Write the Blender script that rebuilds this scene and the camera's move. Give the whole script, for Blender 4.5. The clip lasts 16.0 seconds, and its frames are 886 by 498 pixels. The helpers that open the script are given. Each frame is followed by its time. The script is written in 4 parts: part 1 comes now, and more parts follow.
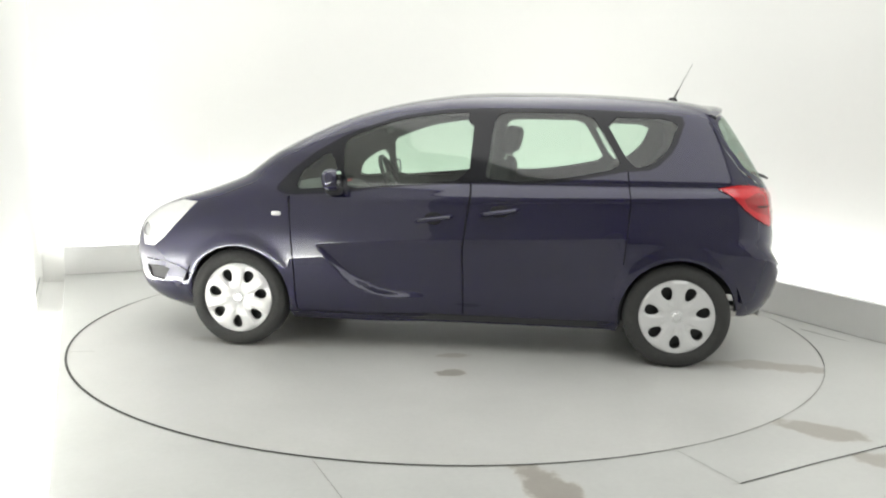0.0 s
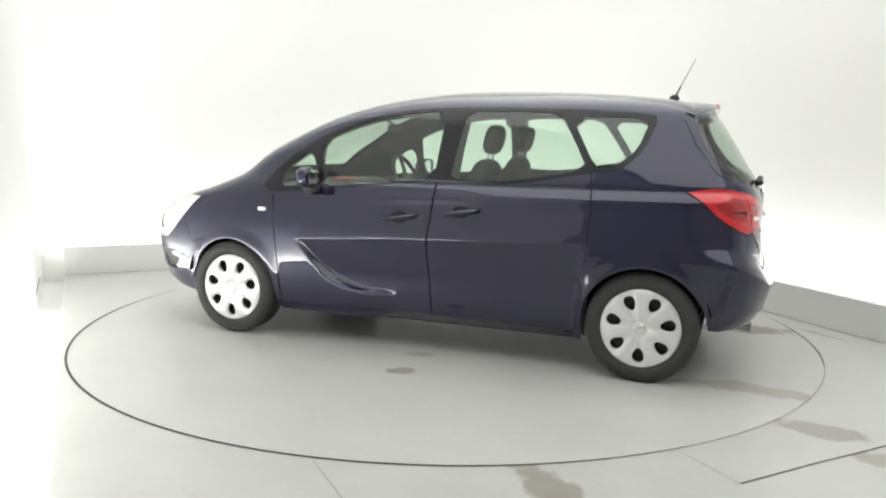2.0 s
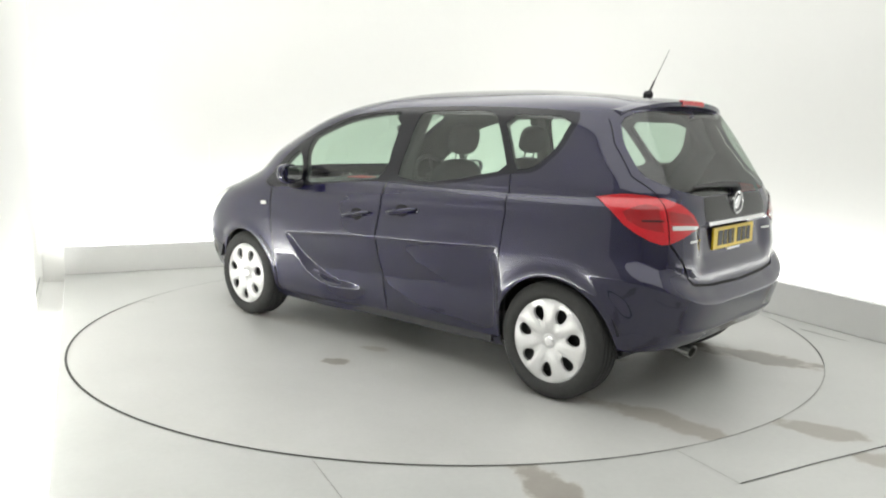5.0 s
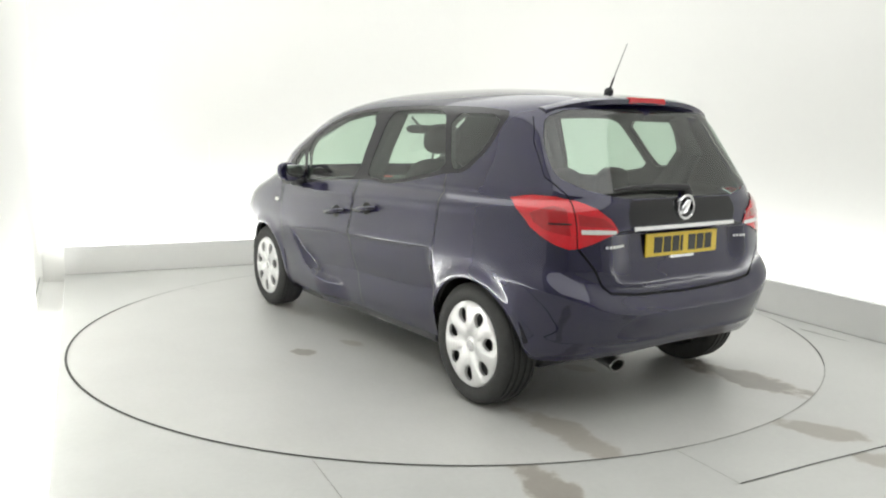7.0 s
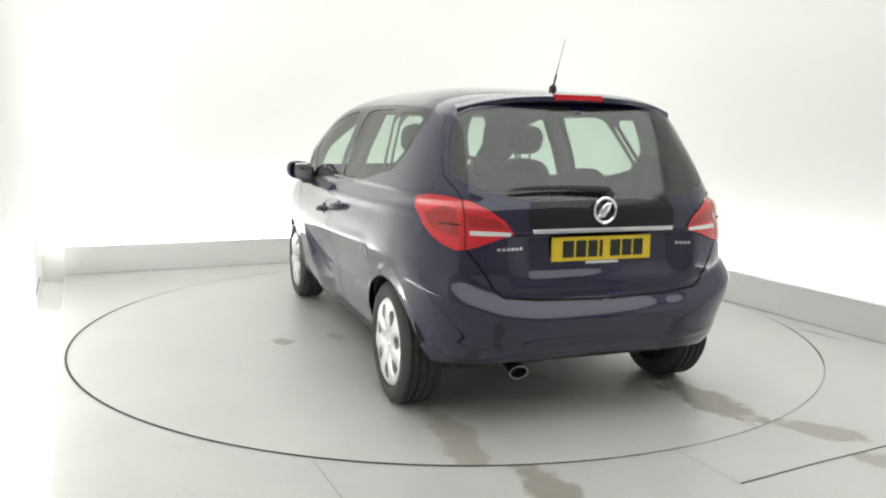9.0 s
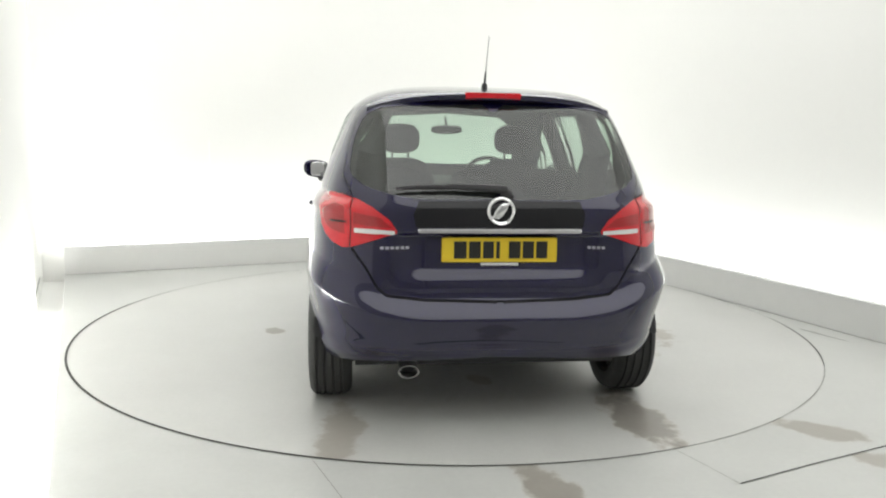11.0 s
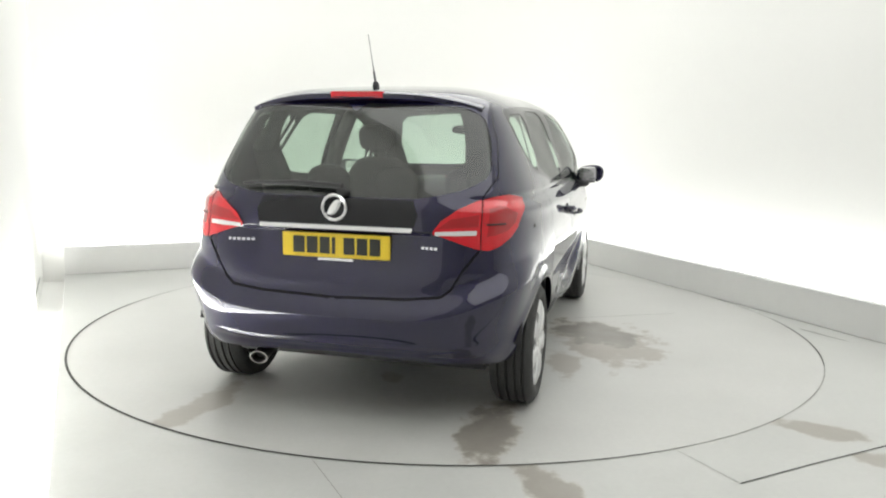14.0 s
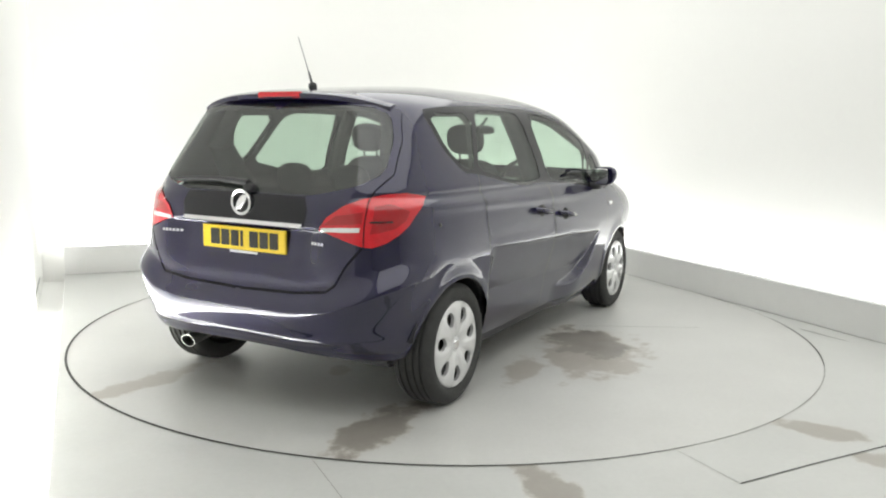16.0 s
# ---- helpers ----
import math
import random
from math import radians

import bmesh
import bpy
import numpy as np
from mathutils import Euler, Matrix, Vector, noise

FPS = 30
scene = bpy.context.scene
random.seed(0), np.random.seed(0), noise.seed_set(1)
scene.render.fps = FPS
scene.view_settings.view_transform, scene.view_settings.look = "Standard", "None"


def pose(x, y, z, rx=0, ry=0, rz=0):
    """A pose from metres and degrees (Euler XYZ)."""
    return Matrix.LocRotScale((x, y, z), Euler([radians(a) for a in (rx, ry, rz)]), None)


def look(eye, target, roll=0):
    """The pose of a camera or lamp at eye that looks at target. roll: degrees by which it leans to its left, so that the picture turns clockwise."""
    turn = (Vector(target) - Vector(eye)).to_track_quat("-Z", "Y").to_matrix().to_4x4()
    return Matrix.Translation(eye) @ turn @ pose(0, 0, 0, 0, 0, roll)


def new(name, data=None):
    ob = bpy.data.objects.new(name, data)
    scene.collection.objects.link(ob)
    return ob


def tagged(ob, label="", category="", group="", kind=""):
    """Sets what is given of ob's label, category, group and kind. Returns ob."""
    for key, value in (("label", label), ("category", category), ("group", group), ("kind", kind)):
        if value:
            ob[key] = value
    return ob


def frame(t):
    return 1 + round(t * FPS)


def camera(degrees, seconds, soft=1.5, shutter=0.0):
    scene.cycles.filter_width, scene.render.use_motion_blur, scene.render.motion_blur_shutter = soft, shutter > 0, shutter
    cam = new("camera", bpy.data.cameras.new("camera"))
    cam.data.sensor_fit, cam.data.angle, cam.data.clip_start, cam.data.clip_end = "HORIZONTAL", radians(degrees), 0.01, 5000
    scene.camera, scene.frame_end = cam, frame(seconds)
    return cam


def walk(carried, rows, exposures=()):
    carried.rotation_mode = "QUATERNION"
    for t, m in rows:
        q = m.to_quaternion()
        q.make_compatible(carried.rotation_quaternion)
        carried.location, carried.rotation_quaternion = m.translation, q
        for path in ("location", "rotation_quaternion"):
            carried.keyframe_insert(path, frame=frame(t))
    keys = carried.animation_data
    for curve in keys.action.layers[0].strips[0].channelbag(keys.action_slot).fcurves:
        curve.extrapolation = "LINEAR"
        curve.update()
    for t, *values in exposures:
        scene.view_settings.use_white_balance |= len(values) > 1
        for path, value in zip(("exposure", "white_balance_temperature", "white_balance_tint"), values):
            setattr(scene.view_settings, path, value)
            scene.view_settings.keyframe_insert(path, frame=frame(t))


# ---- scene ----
from mathutils import geometry

# ---- the camera stands still ----
EYE, AIM = (0.0, -5.488, 1.348), (-0.0236, 0.0, 0.526)
cam = camera(58.51, 16.0, soft=2.1)
walk(cam, [(0.0, look(EYE, AIM, 0.892)), (16.0, look(EYE, AIM, 0.892))], [(0.0, 0.0), (16.0, 0.0)])

# ---- world and lamps ----
ROOM = pose(0, 0, 0, 0, 0, 25)            # the studio stands turned by 25 degrees to the camera
LEFT, RIGHT, BACK, FRONT_END, HIGH = -2.68, 3.15, 3.50, -8.0, 4.2
LIT_END = -3.3                            # side wall's white ends here; unseen grey is added beyond for darker reflections
KERB_RIGHT, KERB_BACK, KERB_HIGH = 2.46, 2.86, 0.25

world = bpy.data.worlds.new("world")
world.use_nodes = True
world.node_tree.nodes["Background"].inputs[0].default_value = (0.9, 0.95, 1.0, 1)
world.node_tree.nodes["Background"].inputs[1].default_value = 0.05
scene.world = world


def area(name, m, sx, sy, watts, colour=(0.975, 0.985, 0.972)):
    lamp = bpy.data.lights.new(name, "AREA")
    lamp.shape, lamp.size, lamp.size_y, lamp.energy, lamp.color = "RECTANGLE", sx, sy, watts, colour
    ob = new(name, lamp)
    ob.matrix_world = ROOM @ m
    return ob


# strip lights lie in the troughs at the foot of the white walls; a wide soft light box hangs under the ceiling
area("trough_light", pose(0.02, BACK - 0.14, 0.06, 180 - 12, 0, 0), 4.75, 0.10, 56)
area("trough_light", pose(RIGHT - 0.14, -1.2, 0.06, 0, 180 + 6, 0), 0.10, 8.0, 66)
area("ceiling_light", pose(0.2, -2.2, HIGH - 0.06), 5.5, 10.4, 216)
area("trough_light", pose(LEFT + 0.085, -0.10, -0.15, 0, 180 - 5, 0), 0.14, 3.8, 86)

# ---- materials ----


def material(name, colour=(0.5, 0.5, 0.5), rough=0.5, metal=0.0, coat=0.0, spec=0.5, grain=0.0, scale=20.0, bump=0.0, bump_scale=200.0, glow=None, glow_power=0.0, stain=0.0, stain_scale=2.0, coat_ior=1.7):
    mat = bpy.data.materials.new(name)
    mat.use_nodes = True
    nt = mat.node_tree
    b = nt.nodes["Principled BSDF"]
    b.inputs["Base Color"].default_value = (*colour, 1)
    b.inputs["Roughness"].default_value, b.inputs["Metallic"].default_value = rough, metal
    b.inputs["Coat Weight"].default_value, b.inputs["Coat Roughness"].default_value = coat, 0.012
    b.inputs["Specular IOR Level"].default_value, b.inputs["Coat IOR"].default_value = spec, coat_ior
    if glow:
        b.inputs["Emission Color"].default_value, b.inputs["Emission Strength"].default_value = (*glow, 1), glow_power
    tc = nt.nodes.new("ShaderNodeTexCoord")

    def noise_node(sc, detail=4):
        n = nt.nodes.new("ShaderNodeTexNoise")
        n.inputs["Scale"].default_value, n.inputs["Detail"].default_value = sc, detail
        nt.links.new(tc.outputs["Object"], n.inputs["Vector"])
        return n
    if grain or stain:
        a, c = noise_node(scale), noise_node(stain_scale)
        m1 = nt.nodes.new("ShaderNodeMapRange")
        m1.inputs["To Min"].default_value, m1.inputs["To Max"].default_value = 1 - grain, 1 + grain
        m2 = nt.nodes.new("ShaderNodeMapRange")
        m2.inputs["To Min"].default_value, m2.inputs["To Max"].default_value = 1 - stain, 1 + stain
        nt.links.new(a.outputs["Fac"], m1.inputs["Value"])
        nt.links.new(c.outputs["Fac"], m2.inputs["Value"])
        mul = nt.nodes.new("ShaderNodeMath")
        mul.operation = "MULTIPLY"
        nt.links.new(m1.outputs[0], mul.inputs[0])
        nt.links.new(m2.outputs[0], mul.inputs[1])
        vm = nt.nodes.new("ShaderNodeVectorMath")
        vm.operation = "SCALE"
        vm.inputs[0].default_value = colour
        nt.links.new(mul.outputs[0], vm.inputs["Scale"])
        nt.links.new(vm.outputs[0], b.inputs["Base Color"])
        rm = nt.nodes.new("ShaderNodeMath")
        rm.operation = "MULTIPLY"
        rm.inputs[1].default_value = rough
        nt.links.new(m2.outputs[0], rm.inputs[0])
        nt.links.new(rm.outputs[0], b.inputs["Roughness"])
    if bump:
        n = noise_node(bump_scale, 2)
        bn = nt.nodes.new("ShaderNodeBump")
        bn.inputs["Strength"].default_value, bn.inputs["Distance"].default_value = bump, 0.002
        nt.links.new(n.outputs["Fac"], bn.inputs["Height"])
        nt.links.new(bn.outputs["Normal"], b.inputs["Normal"])
    return mat


def glass_material(name, tint, haze=0.0):
    """A thin pane: tinted clear glass with a mirror gloss, and painted-in reflection haze."""
    mat = bpy.data.materials.new(name)
    mat.use_nodes = True
    nt = mat.node_tree
    nt.nodes.remove(nt.nodes["Principled BSDF"])
    out = nt.nodes["Material Output"]
    clear, gloss, lw, pw, fr, mix = (nt.nodes.new(k) for k in ("ShaderNodeBsdfTransparent", "ShaderNodeBsdfGlossy", "ShaderNodeLayerWeight", "ShaderNodeMath", "ShaderNodeMapRange", "ShaderNodeMixShader"))
    pw.operation = "POWER"
    pw.inputs[1].default_value = 4.0
    nt.links.new(lw.outputs["Facing"], pw.inputs[0])
    nt.links.new(pw.outputs[0], fr.inputs["Value"])
    fr.inputs["To Min"].default_value, fr.inputs["To Max"].default_value = 0.10, 0.65
    clear.inputs["Color"].default_value = (*tint, 1)
    gloss.inputs["Roughness"].default_value = 0.02
    nt.links.new(fr.outputs[0], mix.inputs[0])
    nt.links.new(clear.outputs[0], mix.inputs[1])
    nt.links.new(gloss.outputs[0], mix.inputs[2])
    last = mix
    # uneven pale diffuse layer stands in for soft reflections on the pane
    if haze:
        tc, no, mr, df, mx = (nt.nodes.new(k) for k in ("ShaderNodeTexCoord", "ShaderNodeTexNoise", "ShaderNodeMapRange", "ShaderNodeBsdfDiffuse", "ShaderNodeMixShader"))
        no.inputs["Scale"].default_value, no.inputs["Detail"].default_value = 5.0, 6.0
        mr.inputs["From Min"].default_value, mr.inputs["From Max"].default_value = 0.35, 0.75
        mr.inputs["To Min"].default_value, mr.inputs["To Max"].default_value = haze * 0.3, haze
        df.inputs["Color"].default_value = (0.55, 0.55, 0.52, 1)
        nt.links.new(tc.outputs["Object"], no.inputs["Vector"])
        nt.links.new(no.outputs["Fac"], mr.inputs["Value"])
        nt.links.new(mr.outputs[0], mx.inputs[0])
        nt.links.new(mix.outputs[0], mx.inputs[1])
        nt.links.new(df.outputs[0], mx.inputs[2])
        last = mx
    nt.links.new(last.outputs[0], out.inputs["Surface"])
    return mat


def floor_material(name, colour, blobs):
    """Pale painted floor, slightly glossy, with scuffs and damp patches; blobs: x, y, half length, half width, degrees, depth."""
    mat = bpy.data.materials.new(name)
    mat.use_nodes = True
    nt = mat.node_tree
    b = nt.nodes["Principled BSDF"]
    tc = nt.nodes.new("ShaderNodeTexCoord")

    def noise_node(sc, detail, rough=0.6):
        n = nt.nodes.new("ShaderNodeTexNoise")
        n.inputs["Scale"].default_value, n.inputs["Detail"].default_value, n.inputs["Roughness"].default_value = sc, detail, rough
        nt.links.new(tc.outputs["Object"], n.inputs["Vector"])
        return n

    def math_node(op, a, c):
        n = nt.nodes.new("ShaderNodeMath")
        n.operation = op
        for i, v in enumerate((a, c)):
            if isinstance(v, (int, float)):
                n.inputs[i].default_value = v
            else:
                nt.links.new(v, n.inputs[i])
        return n.outputs[0]
    wob, big, fine = noise_node(6.0, 6), noise_node(1.3, 8, 0.65), noise_node(38.0, 4)
    wet = None
    for x, y, rx, ry, deg, depth in blobs:
        mp = nt.nodes.new("ShaderNodeMapping")
        mp.vector_type = "TEXTURE"
        mp.inputs["Location"].default_value, mp.inputs["Rotation"].default_value, mp.inputs["Scale"].default_value = (x, y, 0), (0, 0, radians(deg)), (rx, ry, 1)
        nt.links.new(tc.outputs["Object"], mp.inputs["Vector"])
        ln = nt.nodes.new("ShaderNodeVectorMath")
        ln.operation = "LENGTH"
        nt.links.new(mp.outputs[0], ln.inputs[0])
        d = math_node("ADD", ln.outputs["Value"], math_node("MULTIPLY", math_node("SUBTRACT", wob.outputs["Fac"], 0.5), 2.2))
        mr = nt.nodes.new("ShaderNodeMapRange")
        mr.interpolation_type = "SMOOTHSTEP"
        mr.inputs["From Min"].default_value, mr.inputs["From Max"].default_value = 0.66, 1.06
        mr.inputs["To Min"].default_value, mr.inputs["To Max"].default_value = depth, 0.0
        nt.links.new(d, mr.inputs["Value"])
        patchy = math_node("MULTIPLY", mr.outputs[0], math_node("ADD", 0.35, math_node("MULTIPLY", big.outputs["Fac"], 1.3)))
        wet = patchy if wet is None else math_node("MAXIMUM", wet, patchy)
    shade = math_node("ADD", math_node("MULTIPLY", math_node("SUBTRACT", big.outputs["Fac"], 0.5), 0.32), math_node("MULTIPLY", math_node("SUBTRACT", fine.outputs["Fac"], 0.5), 0.11))
    shade = math_node("ADD", shade, 1.0)
    if wet is not None:
        shade = math_node("MULTIPLY", shade, math_node("SUBTRACT", 1.0, wet))
    vm = nt.nodes.new("ShaderNodeVectorMath")
    vm.operation = "SCALE"
    vm.inputs[0].default_value = colour
    nt.links.new(shade, vm.inputs["Scale"])
    if wet is not None:
        brown = nt.nodes.new("ShaderNodeMix")
        brown.data_type, brown.blend_type = "RGBA", "MULTIPLY"
        brown.inputs[7].default_value = (1.0, 0.93, 0.86, 1)
        nt.links.new(math_node("MINIMUM", math_node("MULTIPLY", wet, 3.0), 1.0), brown.inputs[0])
        nt.links.new(vm.outputs[0], brown.inputs[6])
        nt.links.new(brown.outputs[2], b.inputs["Base Color"])
    else:
        nt.links.new(vm.outputs[0], b.inputs["Base Color"])
    rough = math_node("ADD", 0.26, math_node("MULTIPLY", big.outputs["Fac"], 0.22))
    nt.links.new(rough, b.inputs["Roughness"])
    bn = nt.nodes.new("ShaderNodeBump")
    bn.inputs["Strength"].default_value, bn.inputs["Distance"].default_value = 0.06, 0.002
    nt.links.new(fine.outputs["Fac"], bn.inputs["Height"])
    nt.links.new(bn.outputs["Normal"], b.inputs["Normal"])
    return mat


M_WALL = material("white_wall_paint", (0.80, 0.80, 0.775), 0.7, stain=0.015, stain_scale=0.8, grain=0.01, bump=0.1, bump_scale=60)
M_KERB = material("grey_white_board", (0.70, 0.70, 0.68), 0.55, grain=0.03, scale=14, stain=0.05, stain_scale=1.6)
M_STRIP = material("white_gloss_strip", (0.86, 0.86, 0.84), 0.4, stain=0.02)
# damp stains, in the turntable's and the floor's space
DISC_STAINS = ((-0.24, -1.18, 0.52, 0.34, 8, 0.33), (0.02, -1.05, 0.40, 0.30, 40, 0.58), (-0.73, -0.93, 0.30, 0.11, 10, 0.28), (-1.96, -0.72, 0.42, 0.13, 2, 0.52), (-2.02, 0.70, 0.40, 0.11, -6, 0.30),
               (-0.17, 1.17, 0.10, 0.06, 20, 0.45), (-0.15, 0.83, 0.10, 0.05, 10, 0.25), (-1.3, -0.03, 0.12, 0.06, 30, 0.2), (1.1, 0.75, 0.5, 0.10, 0, 0.10))
FLOOR_STAINS = ((0.75, -2.53, 0.24, 0.11, -61, 0.36), (-0.737, -2.57, 0.25, 0.10, -90, 0.36), (0.73, -2.88, 0.14, 0.10, -20, 0.3))
M_FLOOR = floor_material("pale_grey_floor_paint", (0.505, 0.51, 0.49), FLOOR_STAINS)
M_DISC = floor_material("pale_grey_turntable_paint", (0.525, 0.525, 0.505), DISC_STAINS)
M_SEAM = material("dark_joint", (0.05, 0.05, 0.045), 0.8, grain=0.3, scale=30)
M_FAINT = material("faint_joint_and_shade", (0.27, 0.27, 0.25), 0.7, grain=0.3, scale=30)
# grey of the unseen walls, chosen for what the car paint reflects
M_DARKWALL = material("unseen_grey_wall", (0.42, 0.42, 0.41), 0.8, stain=0.1)
M_PAINT = material("navy_car_paint", (0.0076, 0.0056, 0.037), 0.34, 0.4, 1.0, spec=0.1, stain=0.03, stain_scale=1.2, coat_ior=1.67)
M_SURROUND = material("satin_black_trim", (0.010, 0.010, 0.014), 0.20, spec=0.45, grain=0.05)
M_BLACK = material("gloss_black_trim", (0.012, 0.012, 0.014), 0.14, coat=0.1, spec=0.35, grain=0.05)
M_RUBBER = material("tyre_rubber", (0.036, 0.036, 0.035), 0.75, grain=0.25, scale=40, bump=0.4, bump_scale=300)
M_PLASTIC = material("black_plastic", (0.02, 0.02, 0.022), 0.55, grain=0.2, scale=60, bump=0.2)
M_GAP = material("panel_gap", (0.006, 0.006, 0.007), 0.7, grain=0.1)
M_SILVER = material("silver_hubcap_paint", (0.74, 0.74, 0.74), 0.26, 0.3, grain=0.04, scale=300, stain=0.05, stain_scale=9)
M_CHROME = material("chrome", (0.85, 0.85, 0.86), 0.08, 1.0, grain=0.02)
M_TAILPIPE = material("dull_steel", (0.35, 0.35, 0.34), 0.3, 1.0, grain=0.2)
M_STEEL = material("dark_steel_rim", (0.05, 0.05, 0.05), 0.5, 0.4, grain=0.2)
M_RED = material("red_lamp_plastic", (0.58, 0.008, 0.017), 0.12, coat=1.0, grain=0.12, scale=60, stain=0.15, stain_scale=14, coat_ior=1.45)
M_DEEPRED = material("deep_red_lamp_plastic", (0.36, 0.005, 0.010), 0.14, coat=1.0, grain=0.12, scale=60, coat_ior=1.45)
M_LENS = material("clear_lamp_lens", (0.75, 0.75, 0.74), 0.10, 0.15, coat=1.0, grain=0.08, scale=30)
M_AMBER = material("white_repeater_lens", (0.82, 0.81, 0.78), 0.15, coat=1.0)
M_YELLOW = material("yellow_reflective_plate", (0.78, 0.56, 0.03), 0.35, grain=0.03, scale=50)
M_PLATEBLACK = material("black_plate_paint", (0.015, 0.015, 0.012), 0.45)
M_FABRIC = material("charcoal_seat_fabric", (0.035, 0.036, 0.040), 0.9, grain=0.12, scale=30)
M_TRIM = material("grey_inner_trim", (0.05, 0.052, 0.052), 0.8, grain=0.06, scale=20)
M_LINER = material("pale_headlining", (0.30, 0.30, 0.28), 0.9)
M_PAPER = material("red_paper_tag", (0.65, 0.03, 0.03), 0.6)
M_GLASS = glass_material("green_tinted_glass", (0.74, 0.86, 0.77))
M_REARGLASS = glass_material("hazy_tinted_glass", (0.62, 0.72, 0.65), 0.04)
M_MIRROR = material("mirror_glass", (0.9, 0.9, 0.9), 0.02, 1.0)

# ---- mesh helpers ----


def finish(name, bm, mat, parent=None, label="", smooth=False, bevel=0.0):
    if bevel:
        bmesh.ops.bevel(bm, geom=bm.edges[:], offset=bevel, segments=2, affect="EDGES", clamp_overlap=True)
    bmesh.ops.recalc_face_normals(bm, faces=bm.faces[:])
    me = bpy.data.meshes.new(name)
    bm.to_mesh(me)
    bm.free()
    if smooth:
        me.polygons.foreach_set("use_smooth", [True] * len(me.polygons))
        me.set_sharp_from_angle(angle=radians(38))
    me.materials.append(mat)
    ob = new(name, me)
    if parent:
        ob.parent = parent
    return tagged(ob, label)


def part(name, bm, mat, parent, label="", smooth=True, bevel=0.0):
    return finish(name, bm, mat, parent, label, smooth, bevel)


def box(x0, x1, y0, y1, z0, z1, bm=None, m=None):
    bm = bm or bmesh.new()
    got = bmesh.ops.create_cube(bm, size=1.0)["verts"]
    for v in got:
        v.co = Vector((x0 + (v.co.x + 0.5) * (x1 - x0), y0 + (v.co.y + 0.5) * (y1 - y0), z0 + (v.co.z + 0.5) * (z1 - z0)))
        if m is not None:
            v.co = m @ v.co
    return bm


def lathe(profile, turns=48, bm=None, m=None):
    """Turns rows of (radius, height) round the y axis; closed where the profile is closed."""
    bm = bm or bmesh.new()
    rings = []
    for k in range(turns):
        a = 2 * math.pi * k / turns
        rings.append([bm.verts.new((m or Matrix()) @ Vector((r * math.cos(a), h, r * math.sin(a)))) for r, h in profile])
    for k in range(turns):
        a, b = rings[k], rings[(k + 1) % turns]
        for i in range(len(profile) - 1):
            bm.faces.new((a[i], a[i + 1], b[i + 1], b[i]))
    bmesh.ops.remove_doubles(bm, verts=bm.verts[:], dist=1e-5)
    return bm


def sweep(points, radii, sides=10, bm=None, squash=1.0):
    """A round bar through points."""
    bm = bm or bmesh.new()
    pts = [Vector(p) for p in points]
    rings = []
    for i, p in enumerate(pts):
        d = (pts[min(i + 1, len(pts) - 1)] - pts[max(i - 1, 0)]).normalized()
        u = d.cross(Vector((0, 0, 1)))
        u = (u if u.length > 0.05 else d.cross(Vector((0, 1, 0)))).normalized()
        w = u.cross(d)
        r = radii[i] if isinstance(radii, (list, tuple)) else radii
        rings.append([bm.verts.new(p + (u * math.cos(2 * math.pi * k / sides) + w * (squash * math.sin(2 * math.pi * k / sides))) * r) for k in range(sides)])
    for a, b in zip(rings, rings[1:]):
        for k in range(sides):
            bm.faces.new((a[k], a[(k + 1) % sides], b[(k + 1) % sides], b[k]))
    bm.faces.new(rings[0][::-1])
    bm.faces.new(rings[-1])
    return bm


def pillow(cx, cy, cz, sx, sy, sz, power=3.5, m=None, bm=None):
    """A rounded cushion: a superellipsoid of those half sizes."""
    bm = bm or bmesh.new()
    got = bmesh.ops.create_uvsphere(bm, u_segments=28, v_segments=16, radius=1.0)["verts"]
    for v in got:
        c = v.co
        k = (abs(c.x) ** power + abs(c.y) ** power + abs(c.z) ** power) ** (-1 / power)
        c = Vector((c.x * k * sx, c.y * k * sy, c.z * k * sz))
        v.co = Vector((cx, cy, cz)) + ((m @ c) if m is not None else c)
    return bm


# ---- the studio ----


def setting(name, bm, mat, label, smooth=False):
    ob = finish(name, bm, mat, smooth=smooth)
    ob.matrix_world = ROOM
    return tagged(ob, label, name.split("_")[0], kind="structure")


def ribbon(points, width, z, bm=None):
    """A thin strip along points of the plan."""
    bm = bm or bmesh.new()
    pts = [Vector((*p, 0)) for p in points]
    w = width if isinstance(width, (list, tuple)) else [width] * len(pts)
    rows = []
    for i, p in enumerate(pts):
        d = (pts[min(i + 1, len(pts) - 1)] - pts[max(i - 1, 0)]).normalized()
        n = Vector((-d.y, d.x, 0)) * (w[i] / 2)
        rows.append([bm.verts.new((p + n).to_tuple()[:2] + (z,)), bm.verts.new((p - n).to_tuple()[:2] + (z,))])
    for a, b in zip(rows, rows[1:]):
        bm.faces.new((a[0], a[1], b[1], b[0]))
    return bm


DISC_R = 2.437


